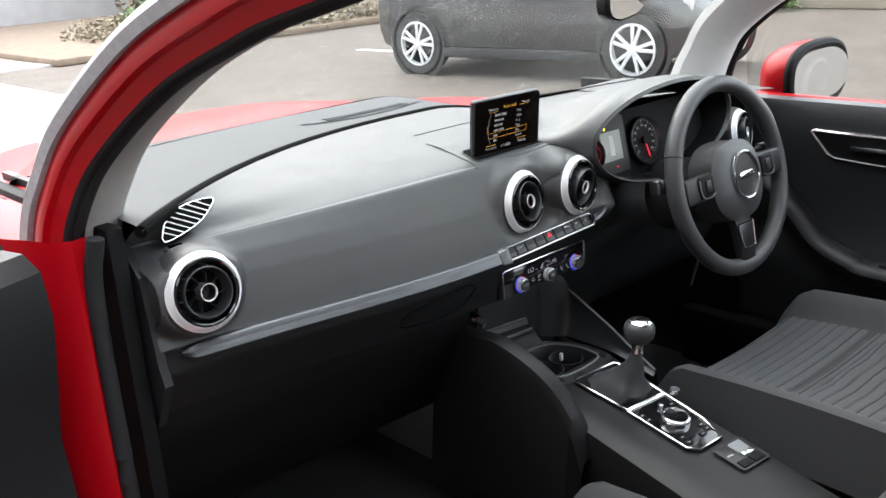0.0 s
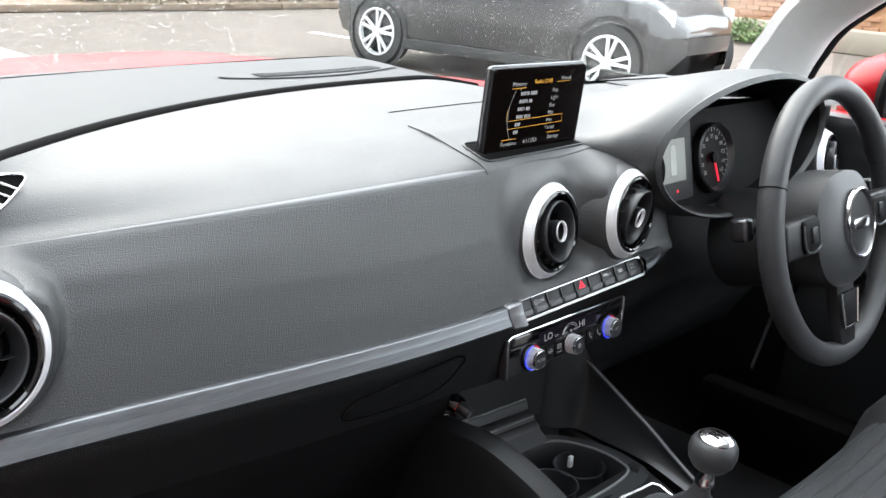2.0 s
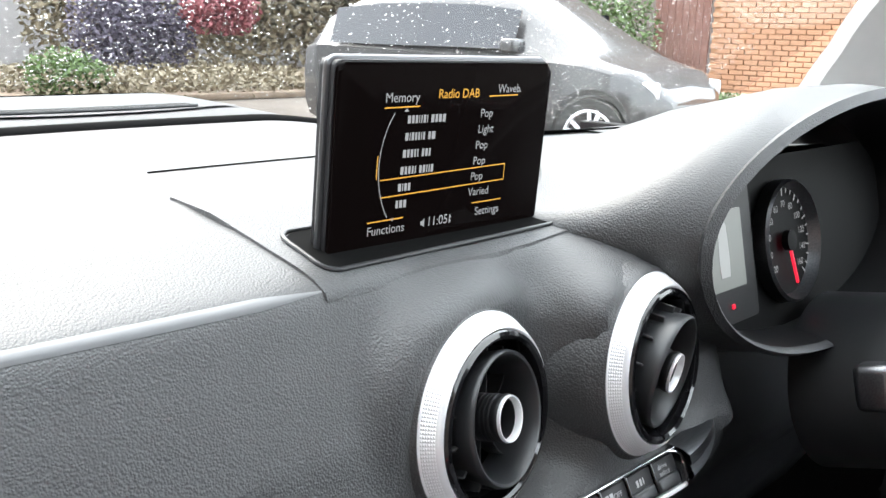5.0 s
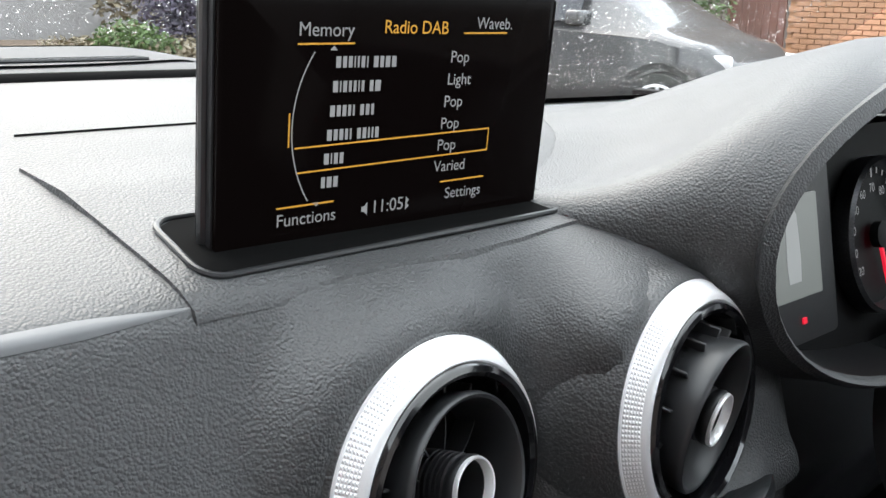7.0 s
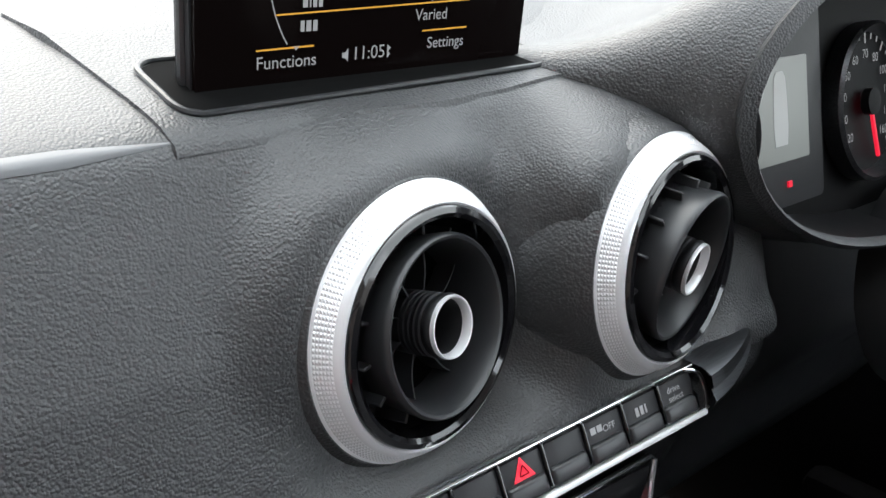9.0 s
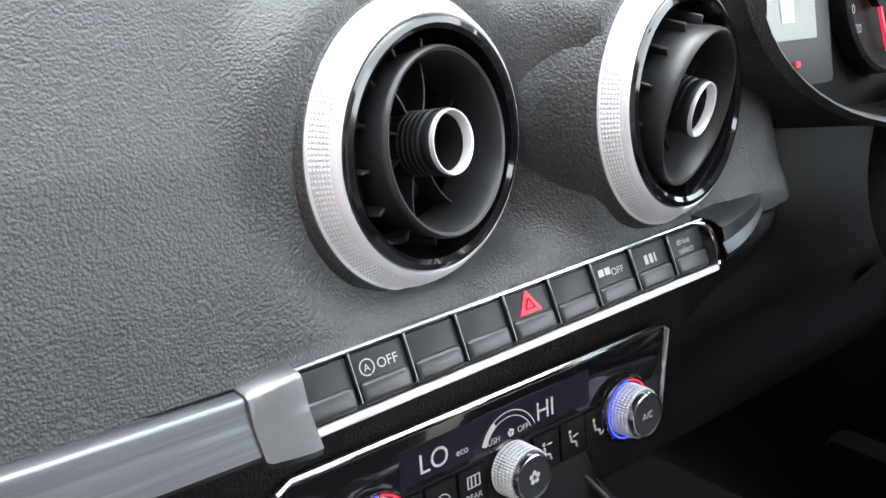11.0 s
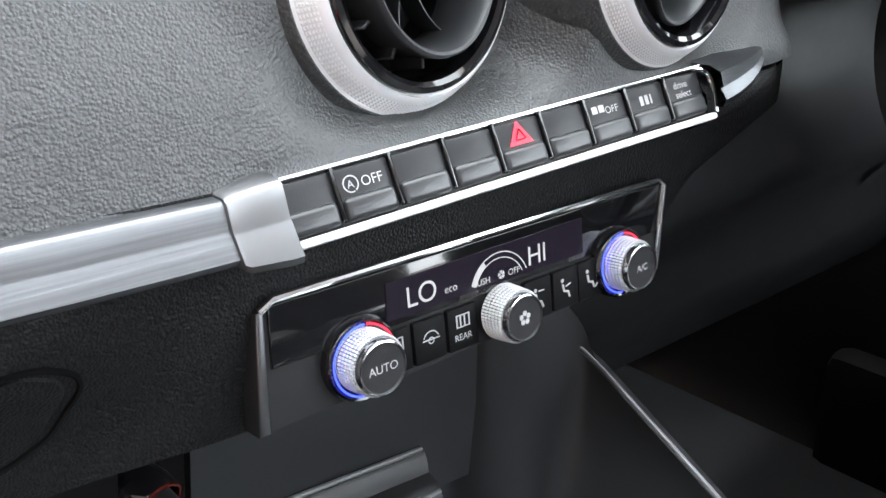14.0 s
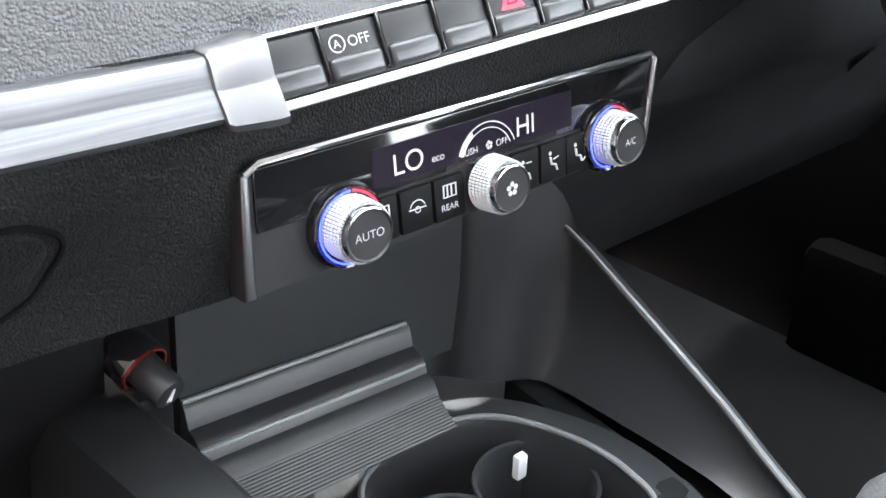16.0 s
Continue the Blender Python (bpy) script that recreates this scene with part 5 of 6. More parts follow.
for s in (-1, 1):
    st = part("stalk", tube(smooth_line([(s * 0.06, 0.01, -0.045), (s * 0.13, 0.018, -0.04), (s * 0.190, 0.022, -0.034)], 6), [0.009] * 6 + [0.0085 + 0.0006 * i for i in range(7)], 12, flat=0.8), M_BLACK, column)
    part("stalk_cap", moved(box(s * 0.190 - 0.010, s * 0.190 + 0.010, 0.006, 0.036, -0.046, -0.022, 0.005, 3), Matrix.Identity(4)), M_ALU if s < 0 else M_HARD, st, "grey stalk cap")
key = thing("hanging_key", "metal key hanging below the steering column", "key", facing((0.392, -0.06, 0.60), 0, 0, -28))
part("blade", prism([(-0.0035, -0.05), (0.0035, -0.05), (0.004, -0.035), (0.0032, -0.03), (0.004, -0.022), (0.0032, -0.015), (0.004, 0.0), (0.004, 0.03), (-0.004, 0.03)], -0.001, 0.001), M_ALU, key)
part("cross_tag", moved(box(-0.022, 0.022, -0.002, 0.002, -0.0008, 0.0008, 0.0004, 1), Matrix.Translation((0, 0.03, 0)) @ Matrix.Rotation(radians(-15), 4, "Z")), M_ALU, key)


# ---- seats ----
def seat(m, label):
    s = thing("car_seat", label, "car seat", m, group="front seats")
    top_rows = []
    for i in range(25):
        u = -1 + 2 * i / 24
        r = []
        for j in range(22):
            v = j / 21
            y = -0.54 * v
            bol = max(0.0, (abs(u) - 0.62) / 0.38)
            z = 0.0 - 0.02 * math.cos(u * 1.4) + 0.045 * math.sin(bol * math.pi * 0.62) - 0.03 * bol ** 4 + 0.012 * math.sin(v * 3.0)
            z -= 0.05 * max(0.0, 1 - v / 0.10) ** 2.2
            z -= 0.006 * math.exp(-((abs(u) - 0.62) / 0.025) ** 2) + 0.006 * math.exp(-((v - 0.36) / 0.016) ** 2) * (1 if abs(u) < 0.62 else 0)
            x = 0.255 * u * (1 - 0.05 * (1 - v))
            r.append(Vector((x, y, z - (0.09 if abs(u) > 0.995 else 0))))
        r.insert(0, r[0] + Vector((0, 0.015, -0.06)))
        r.insert(0, r[0] + Vector((0, -0.03, -0.12)))
        top_rows.append(r)
    part("cushion", sheet(top_rows), M_CLOTH, s, "black cloth cushion with side bolsters")
    ins = [[Vector((0.155 * u, -0.02 - 0.5 * v, -0.006 - 0.0032 * max(0.0, math.cos(v * 157)) ** 8 - 0.02 * math.cos(0.62 * u * 1.4) + 0.012 * math.sin(v * 0.96 * 3.0) + 0.012 - 0.010 * math.exp(-((v - 0.37) / 0.012) ** 2) - (0.004 * math.exp(-((abs(u) - 0.4) / 0.1) ** 2) if v > 0.42 else 0) - 0.045 * max(0.0, 1 - (v + 0.035) / 0.10) ** 2.2)) for v in [k / 260 for k in range(261)]] for u in (-1, -0.75, -0.4, 0, 0.4, 0.75, 1)]
    part("ribbed_insert", sheet(ins), M_CLOTH2, s, "ribbed cloth centre panel")
    part("seat_base", box(-0.23, 0.23, -0.52, -0.04, -0.26, -0.06, 0.02), M_BLACK, s)
    return s


seat(Matrix.Translation((0.350, -0.160, 0.484)) @ Matrix.Diagonal((1.08, 1, 1, 1)), "black cloth driver seat with ribbed centre panel")
seat(Matrix.Translation((-0.385, -0.200, 0.405)), "black cloth passenger seat with ribbed centre panel")

# ---- cabin shell ----
floor = tagged(link("floor", join(box(-0.72, -0.10, -1.6, 0.55, 0.17, 0.20), box(0.10, 0.74, -1.6, 0.55, 0.17, 0.20), box(-0.10, 0.10, -1.6, 0.55, 0.17, 0.26)), M_CARPET), "black carpet of the car floor", "floor", kind="structure")
tagged(link("bulkhead", box(-0.74, 0.76, 0.50, 0.53, 0.17, 0.84), M_CARPET), "dark carpeted bulkhead below the dashboard", "wall", kind="structure")


def side_x(z, s):
    return s * (0.745 - 0.28 * max(0.0, z - 0.93))


def pillar(s, name, label):
    """A windscreen pillar: inner trim, seal and painted frame, on side s."""
    p = thing(name, label, "car pillar", kind="structure")
    line_ = ((0.125, 0.84), (0.110, 0.905), (0.085, 0.960), (0.035, 1.025), (-0.097, 1.113), (-0.23, 1.166), (-0.36, 1.202), (-0.75, 1.280), (-1.10, 1.31))
    mid_ = smooth_line([(side_x(z, s), y, z) for y, z in line_], 8)
    n = [Vector((0, (q2 - q1).normalized().z, -(q2 - q1).normalized().y)) for q1, q2 in zip(mid_[:-1], mid_[1:])]
    n.append(n[-1])  # n points forward and up, square to the pillar in its plane
    up = [v if v.z > 0 or v.y > 0 else -v for v in n]
    wide = [lerp(i / len(mid_), ((0.0, 1.25), (0.25, 1.0), (0.6, 1.0), (1.0, 1.0))) for i in range(len(mid_))]
    at = lambda out, fwd: [q + Vector((s * out, 0, 0)) + u * fwd * w for q, u, w in zip(mid_, up, wide)]
    wide_trim = [at(0.006, 0.002), at(-0.012, -0.010), at(-0.040, -0.008), at(-0.075, 0.012), at(-0.105, 0.045), at(-0.105, 0.062), at(-0.03, 0.07)]
    part("inner_trim", ribbon(wide_trim if s > 0 else [at(0.006, 0.002), at(-0.006, -0.004), at(-0.022, -0.004), at(-0.042, 0.002), at(-0.058, 0.014), at(-0.060, 0.030), at(-0.02, 0.045)]), M_HEAD if s > 0 else M_TRIM, p, "matt grey inner trim")
    part("door_seal", tube([a for a in at(0.012, -0.004)], 0.0085, 10), M_RUBBER, p, "black rubber door seal")
    part("seal_lip", tube([a for a in at(0.024, -0.002)], 0.006, 8), M_RUBBER, p)
    part("painted_frame", ribbon([at(0.018, 0.002), at(0.030, -0.002), at(0.033, 0.006), at(0.037, 0.016), at(0.045, 0.019), at(0.048, 0.030), at(0.044, 0.044), at(0.020, 0.048)]), M_RED, p, "red painted door frame")
    part("outer_moulding", ribbon([at(0.044, 0.043), at(0.053, 0.042), at(0.056, 0.056), at(0.050, 0.066), at(0.040, 0.070), at(0.015, 0.070)]), M_WET if s < 0 else M_RUBBER, p, "wet grey outer moulding")
    return p


pillar(-1, "pillar_left", "red windscreen pillar with black seals and grey inner trim")
pillar(1, "pillar_right", "windscreen pillar with pale inner trim")
roof = tagged(link("ceiling", shell([[Vector((x, y, 1.345 + 0.03 * (1 - (x / 0.6) ** 2) - 0.10 * max(0, (y + 0.55) / 0.3) ** 1.5)) for y in (-1.7, -1.3, -0.9, -0.7, -0.55, -0.42)] for x in [-0.60 + 0.1 * i for i in range(13)]], 0.03, (0, 0, 1)), M_HEAD), "pale fabric headliner of the car roof", "ceiling", kind="structure")
tagged(link("roof_skin", shell([[Vector((x, y, 1.385 + 0.03 * (1 - (x / 0.6) ** 2) - 0.10 * max(0, (y + 0.55) / 0.3) ** 1.5)) for y in (-1.74, -1.3, -0.9, -0.7, -0.55, -0.43)] for x in [-0.62 + 0.1033 * i for i in range(13)]], 0.012, (0, 0, 1)), M_RED), "red painted roof of the car", "car roof", kind="structure")
tagged(link("wall_rear", box(-0.75, 0.75, -1.72, -1.68, 0.17, 1.20), M_CARPET), "dark rear of the cabin", "wall", kind="structure")
# unseen plain panel, added to keep side light off the dash face
tagged(link("wall_left_light_block", box(-0.79, -0.75, -1.70, -0.93, 0.17, 1.30, 0.01), M_CARPET), "unseen rear side of the cabin, closed to cut light", "wall", kind="structure")
tagged(link("sill_driver", box(0.72, 0.86, -1.7, 0.2, 0.15, 0.34, 0.02), M_BLACK), "black sill trim beside the driver seat", "sill", kind="structure")
tagged(link("sill", box(-0.80, -0.71, -1.7, 0.12, 0.16, 0.36, 0.02), M_RED), "red painted door sill", "sill", kind="structure")
# left front: door aperture's front edge
ap = [[Vector((x, y, z)) for x, y in ((-0.745, 0.10), (-0.760, 0.06), (-0.780, 0.055), (-0.800, 0.07), (-0.815, 0.11), (-0.84, 0.16))] for z in (0.30, 0.5, 0.7, 0.86, 0.93)]
tagged(link("door_aperture", sheet(ap), M_RED), "red painted front edge of the door opening", "car body", kind="structure")
tagged(link("aperture_seal", tube(smooth_line([(-0.768, 0.052, 0.28), (-0.768, 0.05, 0.6), (-0.766, 0.05, 0.85), (-0.757, 0.04, 0.93)], 8), 0.011, 10), M_RUBBER), "black rubber seal along the door opening", "seal", kind="structure")
tagged(link("kick_panel_right", box(0.755, 0.775, 0.06, 0.53, 0.17, 0.88, 0.004), M_BLACK), "black side panel beside the driver footwell", "panel", kind="structure")
tagged(link("kick_panel", box(-0.735, -0.712, 0.06, 0.5, 0.2, 0.93, 0.004), M_BLACK), "black side panel beside the footwell", "panel", kind="structure")

# open passenger door
DOOR = Matrix.Translation((-0.825, 0.045, 0.0)) @ Matrix.Rotation(radians(-66), 4, "Z")
pdoor = thing("door_1", "open passenger door with black inner panel", "car door", DOOR, kind="structure")
card = []
for i in range(15):
    y = -0.02 - 0.075 * i
    card.append([Vector((x - 0.02 * math.sin(i * 0.2), y, z)) for x, z in ((-0.10, 0.30), (0.0, 0.30), (0.025, 0.40), (0.03, 0.52), (0.01, 0.58), (0.0, 0.70), (0.015, 0.78), (0.028, 0.86), (0.022, 0.915), (0.0, 0.935), (-0.07, 0.94), (-0.10, 0.90))])
part("door_card", sheet(card), M_LOW, pdoor, "black grained door panel")
part("outer_skin", box(-0.14, -0.10, -1.1, 0.0, 0.28, 0.93, 0.01), M_RED, pdoor, "red outer skin")
part("window_frame", tube(smooth_line([(-0.055, -0.02, 0.93), (-0.03, -0.16, 1.06), (0.0, -0.33, 1.18), (0.03, -0.60, 1.28), (0.04, -1.0, 1.30)], 8), 0.022, 8, flat=0.7), M_RUBBER, pdoor, "black window frame")

# driver's door
ddoor = thing("door_2", "closed driver door with black panel and silver handle", "car door", kind="structure")
rows = []
for y in [0.16 - 0.06 * i for i in range(26)]:
    rows.append([Vector((x, y, z)) for x, z in ((0.80, 0.865), (0.775, 0.862), (0.765, 0.84), (0.762, 0.80), (0.765, 0.74), (0.775, 0.70), (0.785, 0.64), (0.782, 0.57), (0.765, 0.53), (0.755, 0.48), (0.765, 0.45), (0.78, 0.3), (0.78, 0.2))])
part("door_card", sheet(rows), M_CONSOLE, ddoor, "black grained door panel")
part("outer_skin", box(0.84, 0.87, -1.4, 0.2, 0.25, 0.86, 0.01), M_RED, ddoor)
hd = [Vector((0.757, y, z)) for y, z in ((-0.100, 0.803), (-0.110, 0.806), (-0.20, 0.803), (-0.36, 0.803), (-0.37, 0.798), (-0.365, 0.752), (-0.355, 0.746), (-0.25, 0.744), (-0.155, 0.750), (-0.140, 0.757))]
part("handle_surround", tube(hd, 0.004, 8, up=(1, 0, 0), closed=True), M_CHROME, ddoor, "silver handle surround")
part("handle_recess", moved(prism([(p.y, p.z) for p in hd], 0.0, 0.004), Matrix(((0, 0, 1, 0.7565), (1, 0, 0, 0), (0, 1, 0, 0), (0, 0, 0, 1)))), M_BLACK, ddoor)
part("pull_lever", box(0.748, 0.758, -0.35, -0.19, 0.768, 0.782, 0.004), M_CHROME, ddoor, "silver door lever")
part("armrest", moved(tube(smooth_line([(0.760, 0.02, 0.70), (0.752, -0.073, 0.625), (0.745, -0.14, 0.560), (0.738, -0.216, 0.532), (0.735, -0.30, 0.520), (0.73, -0.8, 0.52)], 8), 0.032, 12, flat=0.7), Matrix.Identity(4)), M_HARD, ddoor, "padded black armrest")
part("window_switch", box(0.72, 0.745, -0.36, -0.28, 0.538, 0.548, 0.003), M_ALU, ddoor)
glass = part("window_pane", shell([[Vector((0.805 - 0.28 * max(0, z - 0.93), y, z)) for z in (0.865, 1.0, 1.15, 1.30)] for y in (0.08, -0.5, -1.2)], 0.004, (1, 0, 0)), M_GLASS, ddoor, "clear side window")
glass.visible_shadow = False

# windscreen
WS0, WS1 = Vector((0, 0.515, 0.937)), Vector((0, -0.40, 1.345))


def ws_point(u, v):
    side = smoothstep((0.715 * u - 0.06) / 0.22) * max(0.0, 1 - v) ** 2
    return WS0.lerp(WS1, v) + Vector((u * (0.715 - 0.13 * v), -0.075 * u * u - 0.11 * side, -0.044 * side + 0.012 * math.sin(v * math.pi) - 0.015 * u * u * v))


screen_glass = tagged(link("windscreen", shell([[ws_point(-1 + i / 10, j / 12) for j in range(13)] for i in range(21)], 0.004, (0, -0.386, -0.922)), M_GLASS), "rain-spotted windscreen glass", "windscreen", kind="structure")
screen_glass.visible_shadow = False
part("black_border", ribbon([[ws_point(-1 + i / 20, -0.02) + Vector((0, 0, -0.003)) for i in range(41)], [ws_point(-1 + i / 20, 0.010) + Vector((0, 0, -0.003)) for i in range(41)]]), M_SEAM, screen_glass, "black printed border")
rng = random.Random(4)
axis_v = (WS1 - WS0).normalized()
normal = Vector((0, 0.386, 0.922))
bm = bmesh.new()
for i in range(26000):
    u, v = rng.uniform(-0.98, 0.9), rng.random() ** 1.2 * 0.75 + 0.02
    r = 0.00026 + 0.0006 * rng.random() ** 2.8
    c = ws_point(u, v) + normal * 0.0004
    sx, sy = r * rng.uniform(0.8, 1.2), r * rng.uniform(0.9, 1.5)
    topv = bm.verts.new(c + normal * r * 0.55)
    ring1 = [bm.verts.new(c + Vector((1, 0, 0)) * sx * math.cos(a) + axis_v * sy * math.sin(a)) for a in [k * math.pi / 3 for k in range(6)]]
    ring2 = [bm.verts.new(c + normal * r * 0.4 + Vector((1, 0, 0)) * sx * 0.6 * math.cos(a) + axis_v * sy * 0.6 * math.sin(a)) for a in [k * math.pi / 3 for k in range(6)]]
    for k in range(6):
        bm.faces.new((ring1[k], ring1[(k + 1) % 6], ring2[(k + 1) % 6], ring2[k]))
        bm.faces.new((ring2[k], ring2[(k + 1) % 6], topv))
me = bpy.data.meshes.new("raindrops")
for f in bm.faces:
    f.smooth = True
bm.to_mesh(me)
bm.free()
me.materials.append(M_DROP)
drops = tagged(new("raindrops", me), "raindrops beaded on the windscreen glass", "raindrops", kind="stuff")
drops.visible_shadow = False

# bonnet and scuttle
bonnet = thing("bonnet", "wet red car bonnet beyond the windscreen", "bonnet", kind="structure")
rows = []
for i in range(25):
    u = -1 + i / 12
    rows.append([Vector((u * (0.80 - 0.10 * v), 0.56 + 0.95 * v - 0.10 * u * u, 0.916 - 0.055 * smoothstep(u / 0.6) - 0.13 * v ** 2.0 - 0.06 * u ** 4 + 0.012 * math.exp(-((abs(u) - 0.62) / 0.08) ** 2))) for v in [k / 12 for k in range(13)]])
part("bonnet_skin", shell(rows, 0.02, (0, 0, -1)), M_RED, bonnet, "wet red paint")
part("scuttle", sheet([[Vector((u * 0.74, y - 0.10 * u * u, z - 0.055 * smoothstep(u / 0.6))) for y, z in ((0.50, 0.919), (0.54, 0.918), (0.60, 0.914))] for u in [-1 + 0.1 * k for k in range(21)]]), M_SEAM, bonnet, "black scuttle panel")
part("wing", sheet([[Vector((x, y, z)) for x, z in ((-0.70, 0.93), (-0.80, 0.90), (-0.86, 0.82), (-0.88, 0.6), (-0.88, 0.3))] for y in (0.15, 0.5, 0.9, 1.4)]), M_RED, bonnet)

# door mirror
mirror = thing("door_mirror", "red driver door mirror with black base", "door mirror", Matrix.Translation((1.00, 0.05, 0.883)))
shape = []
for k, s in ((0.075, 0.03), (0.070, 0.45), (0.05, 0.8), (0.02, 0.98), (-0.02, 1.0), (-0.035, 0.96)):
    shape.append([Vector((0.135 * s * math.copysign(abs(math.cos(a)) ** 0.7, math.cos(a)), k, 0.075 * s * math.copysign(abs(math.sin(a)) ** 0.75, math.sin(a)) + 0.006 * math.cos(a))) for a in [2 * math.pi * q / 36 for q in range(36)]])
part("shell", sheet(shape, close_v=True), M_RED, mirror, "red painted shell")
part("bezel", tube([(0.131 * math.copysign(abs(math.cos(a)) ** 0.7, math.cos(a)), -0.035, 0.071 * math.copysign(abs(math.sin(a)) ** 0.75, math.sin(a))) for a in [2 * math.pi * q / 36 for q in range(36)]], 0.013, 8, up=(0, 1, 0), closed=True), M_BLACK, mirror, "black bezel")
part("mirror_glass", moved(prism([(0.118 * math.copysign(abs(math.cos(a)) ** 0.7, math.cos(a)), 0.062 * math.copysign(abs(math.sin(a)) ** 0.75, math.sin(a))) for a in [2 * math.pi * q / 36 for q in range(36)]], 0, 0.002), Matrix.Translation((0.0, -0.030, 0)) @ Matrix.Rotation(radians(90), 4, "X") @ Matrix.Rotation(radians(-12), 4, "Y")), M_MIRROR, mirror, "mirror glass")
part("foot", box(-0.19, -0.06, -0.01, 0.05, -0.075, -0.03, 0.012, 3), M_BLACK, mirror, "black base")

# ---- outside ----
ground = tagged(link("ground", box(-120, 120, -120, 140, -0.3, 0.0), M_ASPHALT), "wet grey asphalt road", "road", kind="structure")
tagged(link("driveway", box(-30, 2.4, 3.0, 11.2, -0.1, 0.006), M_DRIVE), "pale wet concrete driveway", "driveway", kind="structure")
tagged(link("pavement", box(-60, 4.6, 11.5, 20.0, -0.1, 0.02, 0.005), M_PAVE), "beige wet paving beyond the kerb", "pavement", kind="structure")
# out of view, added only to hold back sky light on the open-door side
tagged(link("wall_light_block", box(-3.6, -3.2, -14, 3.0, 0.0, 4.2), M_DARKWALL), "unseen dark wall added to block light from the left", "wall", kind="structure")
tagged(link("kerb", box(-60, 4.7, 11.2, 11.5, -0.1, 0.025, 0.005), M_WALL), "grey kerb stone", "kerb", kind="structure")
tagged(link("wall_far", box(-40, 16.0, 20.0, 20.4, 0.0, 6.0), M_WALL), "grey rendered garden wall", "wall", kind="structure")
def parked_car(m):
    c = thing("parked_car", "dark grey hatchback parked with silver alloy wheels", "car", m)
    # x along the car, y across, z up; nose at +x
    secs = []
    for x, lo, belt, roofz, wd in ((-2.0, 0.45, 0.75, 0.80, 0.60), (-1.92, 0.30, 0.95, 1.0, 0.78), (-1.7, 0.25, 1.0, 1.28, 0.84), (-1.2, 0.22, 0.99, 1.47, 0.87), (-0.4, 0.20, 0.97, 1.52, 0.88), (0.3, 0.20, 0.95, 1.46, 0.88), (0.9, 0.20, 0.93, 1.12, 0.88), (1.2, 0.20, 0.91, 0.95, 0.87), (1.55, 0.22, 0.82, 0.86, 0.80), (1.72, 0.28, 0.70, 0.74, 0.66), (1.80, 0.42, 0.60, 0.62, 0.46)):
        half = [(wd * 0.92, lo), (wd, lo + 0.15), (wd * 1.01, (lo + belt) / 2 + 0.05), (wd * 0.985, belt - 0.03), (wd * 0.95, belt), (wd * 0.80, belt + (roofz - belt) * 0.75), (wd * 0.66, roofz - 0.01), (0.0, roofz + 0.015)]
        secs.append([Vector((x, -a, b)) for a, b in half] + [Vector((x, a, b)) for a, b in half[-2::-1]])
    rows = []
    for a, b in zip(secs, secs[1:]):
        for k in range(4):
            rows.append([p.lerp(q, k / 4) for p, q in zip(a, b)])
    rows.append(secs[-1])
    shell_ = sheet(rows)
    shell_.verts.ensure_lookup_table()
    n_ = len(secs[0])
    shell_.faces.new(shell_.verts[:n_])
    shell_.faces.new(shell_.verts[-n_:])
    part("body", shell_, M_CARGREY, c, "dark grey body")
    for s in (-1, 1):
        part("side_glass", shell([[Vector((x, s * y, z)) for y, z in ((0.862 - 0.003 * abs(x), 0.995), (0.745, 1.36 - 0.10 * max(0, x) - 0.08 * max(0, -x - 0.9)))] for x in (-1.5, -1.0, -0.45, 0.1, 0.55)], 0.01, (0, s, 0)), M_PURPLEDARK, c, "dark side glass")
        for x in (-1.28, 1.30):
            w = part("wheel", moved(lathe([(0.0, -0.10), (0.22, -0.10), (0.31, -0.09), (0.325, -0.05), (0.325, 0.05), (0.31, 0.09), (0.235, 0.095), (0.22, 0.06)], 40), Matrix.Translation((x, s * 0.80, 0.33)) @ Matrix.Rotation(radians(90 * -s), 4, "X")), M_TYRE, c, "black tyre")
            MW = Matrix.Translation((x, s * 0.80, 0.33)) @ Matrix.Rotation(radians(90 * -s), 4, "X")
            part("rim", moved(lathe([(0.222, 0.06), (0.232, 0.098), (0.212, 0.10), (0.205, 0.06)], 40), MW), M_ALLOY, w, "silver rim")
            for k in range(5):
                for d in (-11, 11):
                    part("rim_spoke", moved(box(0.03, 0.212, -0.016, 0.016, 0.075, 0.097, 0.004, 1), MW @ Matrix.Rotation(radians(72 * k + d + 8), 4, "Z")), M_ALLOY, w)
            part("rim_hub", moved(lathe([(0.05, 0.07), (0.05, 0.10), (0.0, 0.104)], 20), MW), M_ALLOY, w)
            part("wheel_arch", moved(lathe([(0.345, 0.02), (0.375, 0.075), (0.385, 0.088), (0.345, 0.088)], 36), MW), M_TYRE, c, "black wheel arch")
        part("headlamp", moved(box(-0.17, 0.17, -0.05, 0.05, -0.07, 0.07, 0.03, 3), Matrix.Translation((1.58, s * 0.66, 0.71)) @ Matrix.Rotation(radians(-28 * s), 4, "Z")), M_ALLOY, c, "clear headlamp")
        part("door_mirror", moved(box(-0.07, 0.07, -0.10, 0.10, -0.06, 0.06, 0.03, 3), Matrix.Translation((0.62, s * 0.98, 1.02))), M_CARGREY, c)
        part("sill_trim", box(-0.95, 0.95, s * 0.86 - 0.03, s * 0.86 + 0.03, 0.20, 0.30, 0.015), M_TYRE, c)
    return c


wl, wr = Vector((4.92, 6.02, 0)), Vector((5.18, 3.73, 0))
along = (wr - wl).normalized()
centre = (wl + wr) / 2
parked_car(Matrix.Translation((centre.x + 0.75, centre.y - 0.05, 0.0)) @ Matrix.Rotation(math.atan2(along.y, along.x), 4, "Z") @ Matrix.Scale(0.895, 4))

